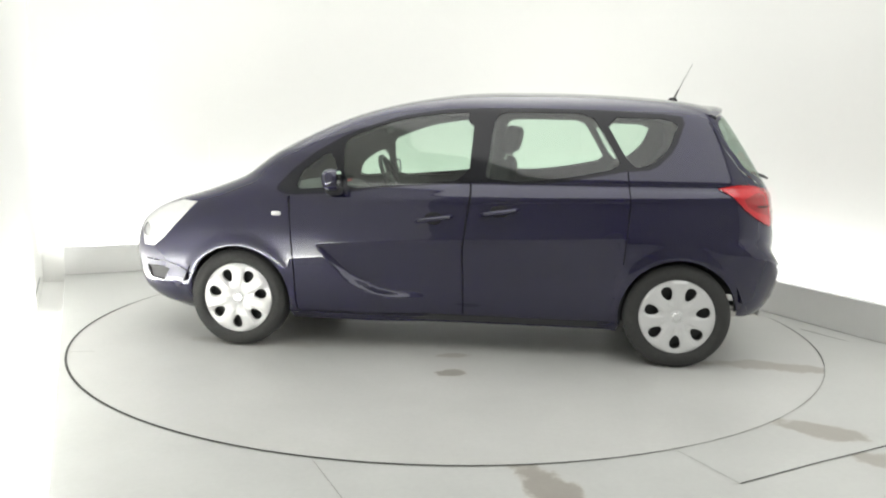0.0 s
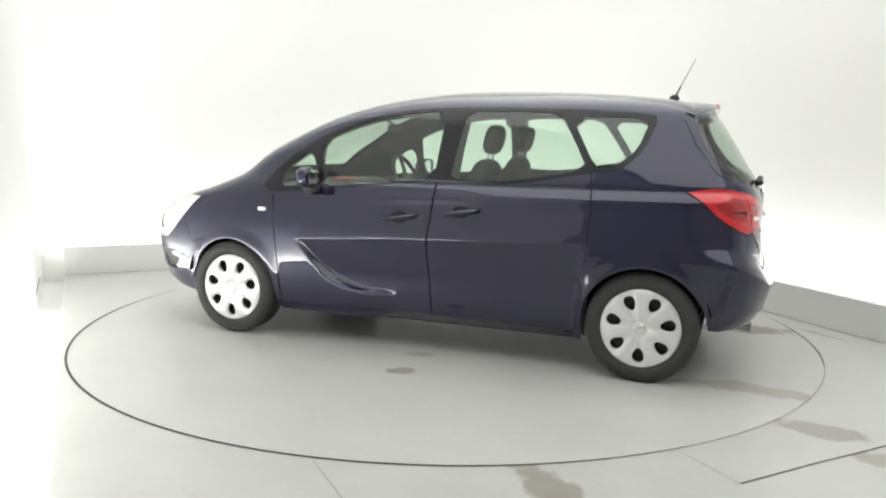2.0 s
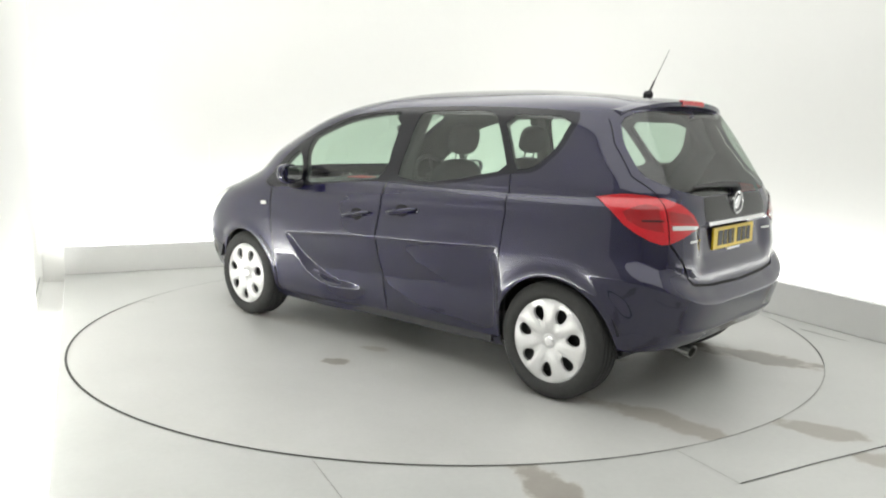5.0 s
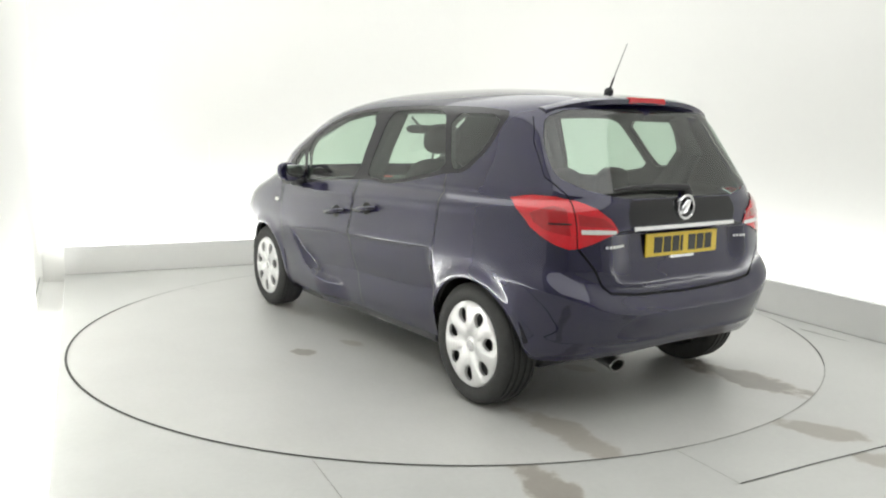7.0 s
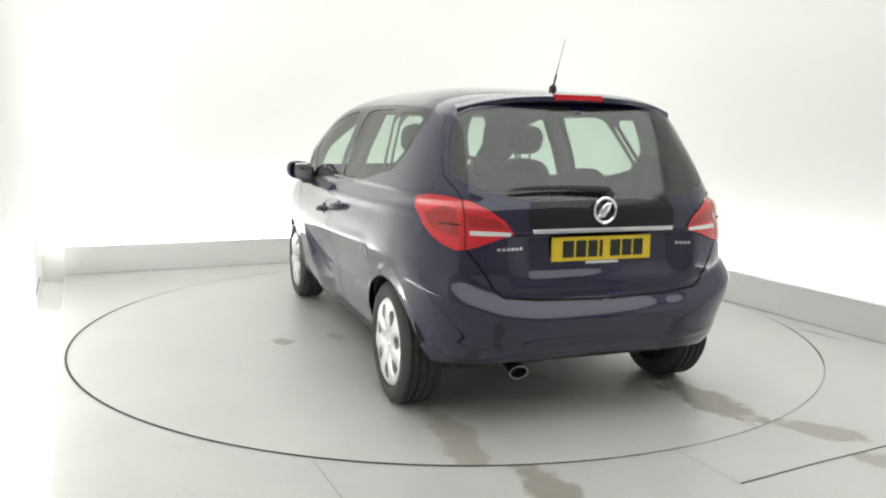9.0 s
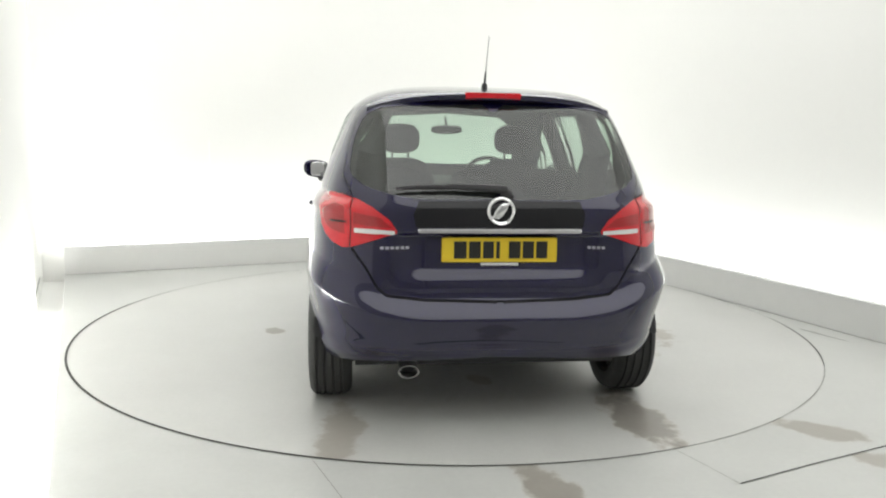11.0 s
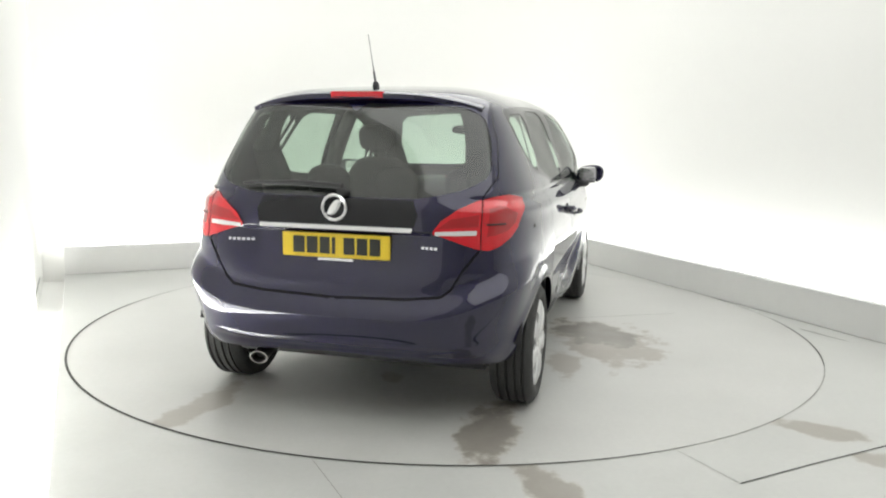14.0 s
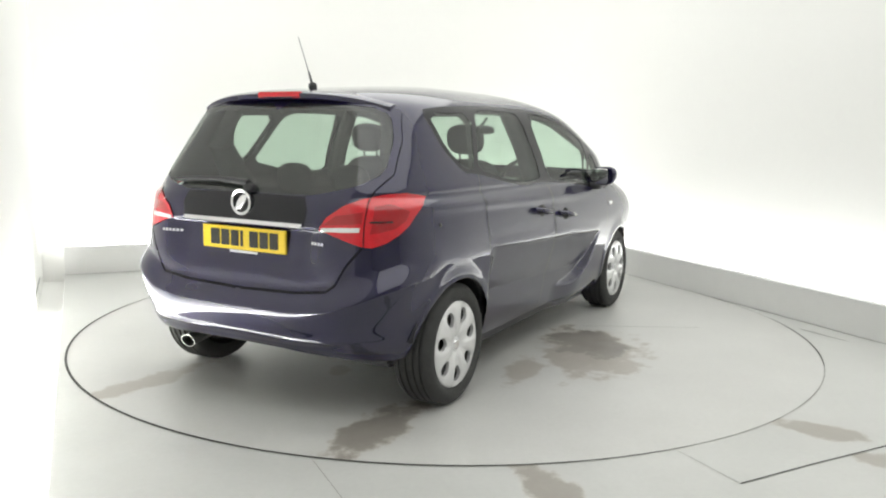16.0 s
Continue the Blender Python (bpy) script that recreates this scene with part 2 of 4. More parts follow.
def build_studio():
    # floor: one slab with a round well for the turntable
    bm = bmesh.new()
    ring, well = [], []
    turns = sorted([2 * math.pi * k / 160 - math.pi for k in range(160)] + [math.atan2(y, x) for x in (RIGHT, -2.475) for y in (BACK, FRONT_END)])
    n = len(turns)
    for a in turns:
        d = Vector((math.cos(a), math.sin(a)))
        s = min(((RIGHT if d.x > 0 else -2.475) / d.x) if abs(d.x) > 1e-6 else 99, ((BACK if d.y > 0 else FRONT_END) / d.y) if abs(d.y) > 1e-6 else 99)
        ring.append(bm.verts.new((d.x * s, d.y * s, 0)))
        well.append(bm.verts.new((d.x * (DISC_R + 0.002), d.y * (DISC_R + 0.002), 0)))
    deep = [bm.verts.new((v.co.x, v.co.y, -0.08)) for v in well]
    for k in range(n):
        j = (k + 1) % n
        bm.faces.new((well[k], ring[k], ring[j], well[j]))
        bm.faces.new((deep[k], well[k], well[j], deep[j]))
    bm.faces.new(deep[::-1])
    setting("floor", bm, M_FLOOR, "pale grey painted studio floor with damp patches")
    setting("floor_margin", box(LEFT, -2.483, FRONT_END, BACK, -0.19, -0.17), M_STRIP, "white bottom of the light trough along the side wall")
    setting("floor_lip", box(-2.481, -2.476, FRONT_END, BACK, -0.19, -0.001), M_STRIP, "white edge of the floor along the light trough")
    setting("floor_base", box(LEFT - 0.3, RIGHT + 0.3, FRONT_END - 0.3, BACK + 0.3, -0.3, -0.192), M_FLOOR, "pale grey floor slab under the turntable")
    setting("wall_left", box(LEFT - 0.15, LEFT, LIT_END, BACK + 0.15, -0.19, HIGH), M_WALL, "plain white painted side wall of the studio")
    # unseen part, added in grey to darken reflections on the car
    setting("wall_side_end", box(LEFT - 0.15, LEFT, FRONT_END, LIT_END - 0.002, -0.19, HIGH), M_DARKWALL, "unseen grey wall end added to darken what the car paint reflects")
    # back and right wall run into each other in a wide curve
    r = 1.3
    path = [(LEFT, BACK), (RIGHT - r, BACK)] + [(RIGHT - r + r * math.sin(a), BACK - r + r * math.cos(a)) for a in np.linspace(0.1, math.pi / 2, 14)] + [(RIGHT, FRONT_END)]
    bm = bmesh.new()
    rows = []
    for i, (x, y) in enumerate(path):
        nx, ny = (0, 1) if i < 2 else ((1, 0) if i == len(path) - 1 else ((x - RIGHT + r) / r, (y - BACK + r) / r))
        rows.append([bm.verts.new((x, y, -0.19)), bm.verts.new((x, y, HIGH)), bm.verts.new((x + nx * 0.15, y + ny * 0.15, HIGH)), bm.verts.new((x + nx * 0.15, y + ny * 0.15, -0.19))])
    for a, b in zip(rows, rows[1:]):
        for k in range(4):
            bm.faces.new((a[k], a[(k + 1) % 4], b[(k + 1) % 4], b[k]))
    bm.faces.new(rows[0])
    bm.faces.new(rows[-1][::-1])
    setting("wall_back", bm, M_WALL, "white curved cyclorama wall lit from below", smooth=True)
    setting("wall_front", box(LEFT - 0.15, RIGHT + 0.15, FRONT_END - 0.15, FRONT_END, 0, HIGH), M_DARKWALL, "unseen grey wall added to close the studio and dim reflections")
    setting("ceiling", box(LEFT - 0.15, RIGHT + 0.15, FRONT_END - 0.15, BACK + 0.15, HIGH, HIGH + 0.15), M_WALL, "plain white studio ceiling")
    kerb = box(-2.475, KERB_RIGHT + 0.07, KERB_BACK, KERB_BACK + 0.07, 0.0, KERB_HIGH)
    ob = setting("kerb_back", kerb, M_KERB, "low grey-white board hiding the strip lights")
    ob = setting("kerb_right", box(KERB_RIGHT, KERB_RIGHT + 0.07, FRONT_END, KERB_BACK - 0.002, 0.0, KERB_HIGH), M_KERB, "low grey-white board hiding the strip lights")
    setting("wall_joint", box(-1.088, -1.080, BACK - 0.006, BACK + 0.01, 0.74, 1.22), M_STRIP, "thin white cover strip on a wall joint")
    setting("wall_joint_low", box(LEFT - 0.01, LEFT + 0.003, 0.1, 2.8, -0.006, 0.002), M_SEAM, "thin dark joint at the foot of the side wall")
    # joints of the floor plates, and contact shadow painted along the kerbs
    for pts, w, mat in FLOOR_JOINTS_AND_SHADE:
        ob = finish("floor_joint_and_shade", ribbon(pts, w, 0.0025), mat)
        tagged(ob, "dark thin joint between painted floor plates, also contact shadow painted along the kerbs", "joint", kind="structure")
    for a0, a1, w, mat in RING_JOINTS:
        pts = [((DISC_R + 0.003) * math.cos(radians(a)), (DISC_R + 0.003) * math.sin(radians(a))) for a in np.linspace(a0, a1, max(3, int(abs(a1 - a0) / 2)))]
        ws = [w * min(1.0, 0.25 + 4 * min(i, len(pts) - 1 - i) / len(pts)) for i in range(len(pts))]
        tagged(finish("turntable_joint", ribbon(pts, ws, 0.0025), mat), "dark gap round the flush turntable", "joint", kind="structure")


def room_point(a, n):
    p = ROOM @ Vector((a, n, 0))
    return p.x, p.y


FLOOR_JOINTS_AND_SHADE = (
    # the first two strips are contact shadow painted at the kerbs' feet
    ((room_point(-2.47, KERB_BACK - 0.003), room_point(2.45, KERB_BACK - 0.003)), 0.006, M_FAINT),
    ((room_point(KERB_RIGHT - 0.003, 2.85), room_point(KERB_RIGHT - 0.003, -1.0), room_point(KERB_RIGHT - 0.003, -7.0)), 0.007, M_FAINT),
    (((-0.534, -2.41), (-0.371, -2.739), (-0.1, -3.3)), 0.003, M_FAINT),
    (((1.005, -2.235), (1.163, -2.56)), 0.003, M_FAINT),
    (((1.163, -2.56), (1.541, -2.359), (1.955, -2.151), (2.6, -1.83)), 0.007, M_SEAM),
    (((2.50, -0.03), (2.56, -0.14), (2.68, -0.356)), (0.004, 0.012, 0.004), M_SEAM),
)
RING_JOINTS = ((156.0, 297.0, 0.014, M_SEAM), (297.0, 314.0, 0.004, M_FAINT), (314.0, 337.0, 0.006, M_FAINT), (337.0, 368.0, 0.009, M_SEAM), (368.0, 386.0, 0.004, M_FAINT), (126.0, 156.0, 0.008, M_FAINT), (106.0, 126.0, 0.004, M_FAINT))

# ---- the car's body as horizontal slices: nose, tail and half width at each height ----
XM = -0.4
FRONT = ((0.18, 1.93), (0.24, 2.07), (0.32, 2.145), (0.42, 2.17), (0.53, 2.165), (0.63, 2.135), (0.735, 2.08), (0.825, 1.975), (0.90, 1.80), (0.948, 1.635),
         (0.98, 1.54), (1.05, 1.365), (1.10, 1.282), (1.20, 1.12), (1.33, 0.865), (1.42, 0.655), (1.485, 0.455), (1.52, 0.32), (1.55, 0.175), (1.575, 0.05), (1.592, -0.12), (1.60, -0.28), (1.604, -0.45))
TAIL = ((0.18, -1.70), (0.24, -1.77), (0.30, -1.85), (0.36, -1.895), (0.42, -1.912), (0.52, -1.918), (0.64, -1.918), (0.72, -1.92),
        (0.85, -1.905), (0.92, -1.898), (1.00, -1.888), (1.06, -1.862), (1.10, -1.838), (1.42, -1.635), (1.46, -1.605), (1.50, -1.55), (1.535, -1.45), (1.566, -1.20), (1.585, -0.95), (1.598, -0.70), (1.604, -0.45))
HALF = ((0.18, 0.78), (0.24, 0.825), (0.32, 0.850), (0.45, 0.868), (0.60, 0.882), (0.72, 0.886), (0.80, 0.880), (0.90, 0.868), (0.98, 0.852), (1.04, 0.830),
        (1.15, 0.792), (1.30, 0.732), (1.40, 0.690), (1.46, 0.655), (1.50, 0.612), (1.53, 0.56), (1.555, 0.495), (1.575, 0.41), (1.591, 0.29), (1.60, 0.16), (1.604, 0.01))
NOSE_POWER = ((0.18, 4.8), (0.45, 5.2), (0.60, 6.0), (0.80, 7.2), (1.00, 8.2), (1.20, 9.0), (1.40, 9.0), (1.50, 7.0), (1.604, 3.4))
TAIL_POWER = ((0.18, 5.0), (0.55, 5.4), (0.90, 5.6), (1.05, 5.4), (1.20, 5.6), (1.45, 6.0), (1.56, 4.5), (1.604, 3.2))


def smooth_curve(rows):
    """A smooth function through rows of (z, value), with monotone tangents."""
    zs, vs = np.array(rows, float).T
    h, d = np.diff(zs), np.diff(vs) / np.diff(zs)
    m = np.concatenate([d[:1], np.where(d[:-1] * d[1:] > 0, 2 * d[:-1] * d[1:] / np.where(d[:-1] + d[1:] == 0, 1, d[:-1] + d[1:]), 0.0), d[-1:]])

    def value(z):
        z = np.clip(z, zs[0], zs[-1])
        i = np.clip(np.searchsorted(zs, z) - 1, 0, len(zs) - 2)
        t = (z - zs[i]) / h[i]
        return ((1 + 2 * t) * (1 - t) ** 2 * vs[i] + t * (1 - t) ** 2 * h[i] * m[i] + t * t * (3 - 2 * t) * vs[i + 1] + t * t * (t - 1) * h[i] * m[i + 1])
    return value


x_front, x_tail, half_width, n_front, n_tail = (smooth_curve(r) for r in (FRONT, TAIL, HALF, NOSE_POWER, TAIL_POWER))


def step(v, lo, hi):
    t = np.clip((v - lo) / (hi - lo), 0, 1)
    return t * t * (3 - 2 * t)


def q_table():
    """Girth from the nose (q = 0) round one side to the tail, against the slice's angle (-1 to 1)."""
    t = np.concatenate([np.linspace(0, 0.93, 300), np.sin(np.linspace(math.asin(0.93 ** 2.4), math.pi / 2, 300)) ** (1 / 2.4)])
    a = np.arcsin(np.clip(t ** 2.4, 0, 1)) / (math.pi / 2)
    y = 0.88 * np.cos(a * math.pi / 2) ** (1 / 2.4)
    xf, xr = XM + t * (2.1 - XM), XM - t * (XM + 1.915)
    xs, ys, b = np.concatenate([xf[::-1], xr[1:]]), np.concatenate([y[::-1], y[1:]]), np.concatenate([-a[::-1], a[1:]])
    q = np.concatenate([[0], np.cumsum(np.hypot(np.diff(xs), np.diff(ys)))])
    keep = np.concatenate([[True], np.diff(q) > 1e-9])
    return q[keep], b[keep]


Q_OF, B_OF = q_table()
Q_END = float(Q_OF[-1])


def base_point(q, z):
    b = np.interp(q, Q_OF, B_OF)
    ang = np.abs(b) * math.pi / 2
    n = np.where(b < 0, n_front(z), n_tail(z))
    t, g = np.sin(ang) ** (2 / n), np.maximum(np.cos(ang), 0) ** (2 / n)
    return np.where(b < 0, XM + t * (x_front(z) - XM), XM + t * (x_tail(z) - XM)), half_width(z) * g


def door_crease(x):
    return np.interp(x, (-0.98, -0.5, 0.2, 0.80), (0.75, 0.725, 0.700, 0.660))


def bumper_crest(y):
    return 0.525 + 0.03 * step(y, 0.30, 0.62) + 0.13 * step(y, 0.48, 0.90)


def relief(x, y, z):
    """How far the skin stands out of (or in from) the plain slices."""
    side = step(y, 0.62, 0.78)
    low = np.interp(x, (-0.95, -0.25, 0.10, 0.35, 0.45, 0.53, 0.60, 0.66, 0.72, 0.78, 0.84), (0.335, 0.335, 0.338, 0.348, 0.362, 0.385, 0.42, 0.47, 0.535, 0.605, 0.68))
    top = door_crease(x)
    inside = (1 - (1 - step(z - low, -0.008, 0.034 + 0.03 * step(x, 0.4, 0.6))) * step(x, 0.08, 0.50)) * step(x, -1.03, -0.93)
    d = -(0.004 * step(top - z, 0.0, 0.012) + 0.052 * np.clip((top - z) / 0.24, 0, 1)) * inside * side
    d = d + 0.004 * np.exp(-((z - top - 0.012) / 0.03) ** 2) * step(x, -1.0, -0.85) * step(-x, -0.85, -0.7) * side
    for wx, r0 in ((1.322, 0.345), (-1.322, 0.345)):
        r = np.hypot(x - wx, z - 0.30)
        d = d + (0.010 if wx > 0 else 0.009) * np.exp(-((r - r0) / 0.042) ** 2) * side * step(z, 0.12, 0.35)
    d = d + 0.010 * np.exp(-((z - (0.965 + 0.03 * (-x - 0.5))) / 0.03) ** 2) * side * step(-x, -0.9, 0.0)
    d = d - 0.012 * np.exp(-((z - 1.04) / 0.02) ** 2) * step(y, 0.5, 0.7) * step(-x, -0.9, -0.3)
    d = d + 0.034 * step(x, -0.5, 0.4) * step(z, 1.05, 1.22) * (1 - step(z, 1.54, 1.60)) * step(y, 0.25, 0.45)
    rear = step(-x, 1.75, 1.85)
    plate = step(0.52 - y, 0.0, 0.17) * step(z, 0.655, 0.765) * step(0.905 - z, 0.0, 0.02)
    d = d - 0.034 * plate * rear
    crest = bumper_crest(y)
    up, down = 1 - step(z - crest, -0.016, 0.110), 1 - 0.60 * step(crest - z, -0.03, 0.22)
    d = d + 0.062 * np.minimum(up, down) * step(-x, 1.42, 1.86)
    d = d + 0.008 * np.exp(-((z - 0.385 - 0.02 * step(y, 0.3, 0.8)) / 0.014) ** 2) * step(-x, 1.7, 1.8) * (1 - step(y, 0.45, 0.68))
    return d


def shift(q, z):
    e = 2e-3
    x0, y0 = base_point(np.maximum(q - e, 0), z)
    x1, y1 = base_point(np.minimum(q + e, Q_END), z)
    tx, ty = x1 - x0, y1 - y0
    s = np.maximum(np.hypot(tx, ty), 1e-9)
    return ty / s, -tx / s


def skin(q, z, off=0.0):
    """Points (and normals) of the car's skin, y to its left, at girth q and height z, off metres out of it."""
    q, z = np.asarray(q, float), np.asarray(z, float)

    def raw(q, z):
        x, y = base_point(q, z)
        nx, ny = shift(q, z)
        d = relief(x, y, z)
        return np.stack([x + nx * d, np.where((q < 1e-6) | (q > Q_END - 1e-6), 0.0, np.maximum(y + ny * d, 0.0)), z + 0 * x], -1)
    p = raw(q, z)
    e = 3e-3
    du = raw(np.minimum(q + e, Q_END), z) - raw(np.maximum(q - e, 0), z)
    dv = raw(q, np.minimum(z + e, 1.604)) - raw(q, np.maximum(z - e, 0.18))
    n = np.cross(dv, du)
    n = n / np.maximum(np.linalg.norm(n, axis=-1, keepdims=True), 1e-12)
    n[..., 1] = np.where(p[..., 1] < 1e-3, 0, n[..., 1])
    flip = np.where((n[..., 0] * (p[..., 0] - XM) + n[..., 1] * p[..., 1] + n[..., 2] * 0.3) < 0, -1, 1)[..., None]
    n = n * flip
    return p + n * off, n


def q_side(x, z):
    """The girth at which the side's slice at z reaches x."""
    x, z = np.asarray(x, float), np.asarray(z, float)
    t = np.where(x > XM, (x - XM) / (x_front(z) - XM), (XM - x) / (XM - x_tail(z)))
    n = np.where(x > XM, n_front(z), n_tail(z))
    b = np.arcsin(np.clip(t, 0, 1) ** (n / 2)) / (math.pi / 2) * np.where(x > XM, -1, 1)
    return np.interp(b, B_OF, Q_OF)


def q_rear(y, z):
    y, z = np.asarray(y, float), np.asarray(z, float)
    b = np.arccos(np.clip(y / half_width(z), 0, 1) ** (n_tail(z) / 2)) / (math.pi / 2)
    return np.interp(b, B_OF, Q_OF)


def q_front(y, z):
    y, z = np.asarray(y, float), np.asarray(z, float)
    b = -np.arccos(np.clip(y / half_width(z), 0, 1) ** (n_front(z) / 2)) / (math.pi / 2)
    return np.interp(b, B_OF, Q_OF)


# ---- cutting the skin into panels ----


def clip(poly, ax, ay, bx, by):
    """Splits a convex polygon by the line a-b: the part to its left, and the rest."""
    ins, out = [], []
    n = len(poly)
    ds = [(bx - ax) * (p[1] - ay) - (by - ay) * (p[0] - ax) for p in poly]
    for i in range(n):
        p, d = poly[i], ds[i]
        r, e = poly[(i + 1) % n], ds[(i + 1) % n]
        if d >= -1e-12:
            ins.append(p)
        if d <= 1e-12:
            out.append(p)
        if (d > 1e-12 and e < -1e-12) or (d < -1e-12 and e > 1e-12):
            t = d / (d - e)
            m = (p[0] + t * (r[0] - p[0]), p[1] + t * (r[1] - p[1]))
            ins.append(m)
            out.append(m)
    return ins, out


def size_of(poly):
    return abs(sum(poly[i][0] * poly[(i + 1) % len(poly)][1] - poly[(i + 1) % len(poly)][0] * poly[i][1] for i in range(len(poly)))) / 2 if len(poly) > 2 else 0.0


def boxed(tag, poly):
    xs, ys = [p[0] for p in poly], [p[1] for p in poly]
    return tag, poly, min(xs), max(xs), min(ys), max(ys)


def carve(cells, outline, tag, only=None):
    """Gives the part of the cells inside the outline the tag. cells: (tag, polygon) rows."""
    tris = geometry.tessellate_polygon([[Vector((x, y, 0)) for x, y in outline]])
    pieces = []
    for t in tris:
        a, b, c = (outline[i] for i in t)
        s = (b[0] - a[0]) * (c[1] - a[1]) - (b[1] - a[1]) * (c[0] - a[0])
        if abs(s) > 1e-10:
            pieces.append((a, b, c) if s > 0 else (a, c, b))
    x0, x1 = min(p[0] for p in outline), max(p[0] for p in outline)
    y0, y1 = min(p[1] for p in outline), max(p[1] for p in outline)
    done = []
    for cell in cells:
        old, poly = cell[0], cell[1]
        if cell[3] < x0 or cell[2] > x1 or cell[5] < y0 or cell[4] > y1 or (only and old not in only):
            done.append(cell)
            continue
        todo = [poly]
        for a, b, c in pieces:
            tx0, tx1, ty0, ty1 = min(a[0], b[0], c[0]), max(a[0], b[0], c[0]), min(a[1], b[1], c[1]), max(a[1], b[1], c[1])
            left = []
            for p in todo:
                if max(v[0] for v in p) <= tx0 or min(v[0] for v in p) >= tx1 or max(v[1] for v in p) <= ty0 or min(v[1] for v in p) >= ty1:
                    left.append(p)
                    continue
                rest, keep = [], p
                for u, w in ((a, b), (b, c), (c, a)):
                    keep, out = clip(keep, *u, *w)
                    if size_of(out) > 1e-9:
                        rest.append(out)
                    if size_of(keep) <= 1e-9:
                        keep = None
                        break
                if keep is None:
                    left.append(p)
                else:
                    done.append(boxed(tag, keep))
                    left += rest
            todo = left
        done += [cell] if len(todo) == 1 and todo[0] is poly else [boxed(old, p) for p in todo]
    return done


def rounded(points, times=2):
    for _ in range(times):
        points = [tuple(a * k + b * (1 - k) for a, b in zip(p, r)) for p, r in zip(points, points[1:] + points[:1]) for k in (0.82, 0.18)]
    return points


def dense(points, gap=0.04, closed=True):
    out = []
    pairs = list(zip(points, points[1:] + points[:1])) if closed else list(zip(points, points[1:]))
    for p, r in pairs:
        k = max(1, int(math.dist(p, r) / gap))
        out += [tuple(a + (b - a) * i / k for a, b in zip(p, r)) for i in range(k)]
    return out if closed else out + [points[-1]]


def on_side(points, gap=0.04, closed=True):
    return [(float(q_side(x, z)), z) for x, z in dense(points, gap, closed)]


def on_rear(points, gap=0.03, closed=True):
    return [(float(q_rear(y, z)), z) for y, z in dense(points, gap, closed)]


def on_nose(points, gap=0.04, closed=True):
    return [(float(q_front(y, z)), z) for y, z in dense(points, gap, closed)]


def mixed(points, closed=True):
    """Points on the side ("s", x, z) or on the tail ("r", y, z)."""
    return dense([(float(q_side(a, z) if k == "s" else q_rear(a, z)), z) for k, a, z in points], 0.03, closed)


def seam(cells, line, tag="gap", width=0.007):
    x0, x1, y0, y1 = min(p[0] for p in line) - width, max(p[0] for p in line) + width, min(p[1] for p in line) - width, max(p[1] for p in line) + width
    far = [c for c in cells if c[3] < x0 or c[2] > x1 or c[5] < y0 or c[4] > y1]
    cells = [c for c in cells if not (c[3] < x0 or c[2] > x1 or c[5] < y0 or c[4] > y1)]
    for p, r in zip(line, line[1:]):
        d = math.dist(p, r)
        if d < 1e-6:
            continue
        nx, ny = -(r[1] - p[1]) / d * width / 2, (r[0] - p[0]) / d * width / 2
        cells = carve(cells, [(p[0] + nx, p[1] + ny), (p[0] - nx, p[1] - ny), (r[0] - nx, r[1] - ny), (r[0] + nx, r[1] + ny)], tag)
    return far + cells


FRONT_DOOR = [(0.985, 0.945), (0.972, 0.77), (0.962, 0.56), (0.95, 0.235), (-0.075, 0.235), (-0.07, 0.65), (-0.113, 0.98), (-0.11, 1.055), (0.343, 1.02), (0.69, 0.975)]
REAR_DOOR = [(-0.075, 0.235), (-0.07, 0.65), (-0.113, 0.98), (-0.11, 1.055), (-0.42, 1.045), (-0.85, 1.11), (-1.01, 1.14), (-1.03, 0.95), (-1.02, 0.80), (-1.005, 0.60), (-0.97, 0.42), (-0.955, 0.235)]
DLO = [(1.00, 0.948), (0.69, 0.968), (0.343, 1.012), (-0.107, 1.046), (-0.26, 1.050), (-0.42, 1.038), (-0.65, 1.064), (-0.844, 1.098), (-1.0, 1.127), (-1.16, 1.140),
       (-1.28, 1.255), (-1.345, 1.445), (-1.2, 1.462), (-0.9, 1.478), (-0.5, 1.487), (-0.1, 1.482), (0.08, 1.470), (0.34, 1.428), (0.64, 1.322), (0.82, 1.215), (0.99, 1.09), (1.08, 0.985)]
GLASS_NOSE = [(0.95, 0.985), (0.925, 1.085), (0.745, 1.215), (0.70, 1.15), (0.695, 1.005)]
GLASS_FRONT = [(0.63, 0.995), (0.655, 1.11), (0.65, 1.29), (0.50, 1.352), (0.33, 1.408), (0.05, 1.454), (-0.118, 1.456), (-0.098, 1.062), (0.30, 1.026)]
GLASS_REAR = [(-0.195, 1.070), (-0.21, 1.18), (-0.235, 1.40), (-0.27, 1.460), (-0.50, 1.464), (-0.80, 1.458), (-0.90, 1.30), (-0.985, 1.150), (-0.65, 1.085), (-0.42, 1.058)]
GLASS_QUARTER = [(-0.865, 1.442), (-1.30, 1.430), (-1.245, 1.265), (-1.14, 1.166), (-1.035, 1.150)]
TAILGATE = [(0, 0.598), (0.34, 0.608), (0.50, 0.626), (0.545, 0.66), (0.590, 0.74), (0.655, 0.83), (0.655, 1.03), (0.66, 1.06), (0.695, 1.145), (0.665, 1.30), (0.62, 1.42), (0.54, 1.47), (0, 1.49)]
REAR_GLASS = [(-0.05, 1.048), (0.37, 1.046), (0.46, 1.062), (0.59, 1.094), (0.668, 1.15), (0.645, 1.30), (0.597, 1.415), (0.50, 1.458), (-0.05, 1.474)]
BLACK_PANEL = [(-0.05, 0.925), (0.372, 0.925), (0.385, 0.98), (0.36, 1.040), (-0.05, 1.044)]
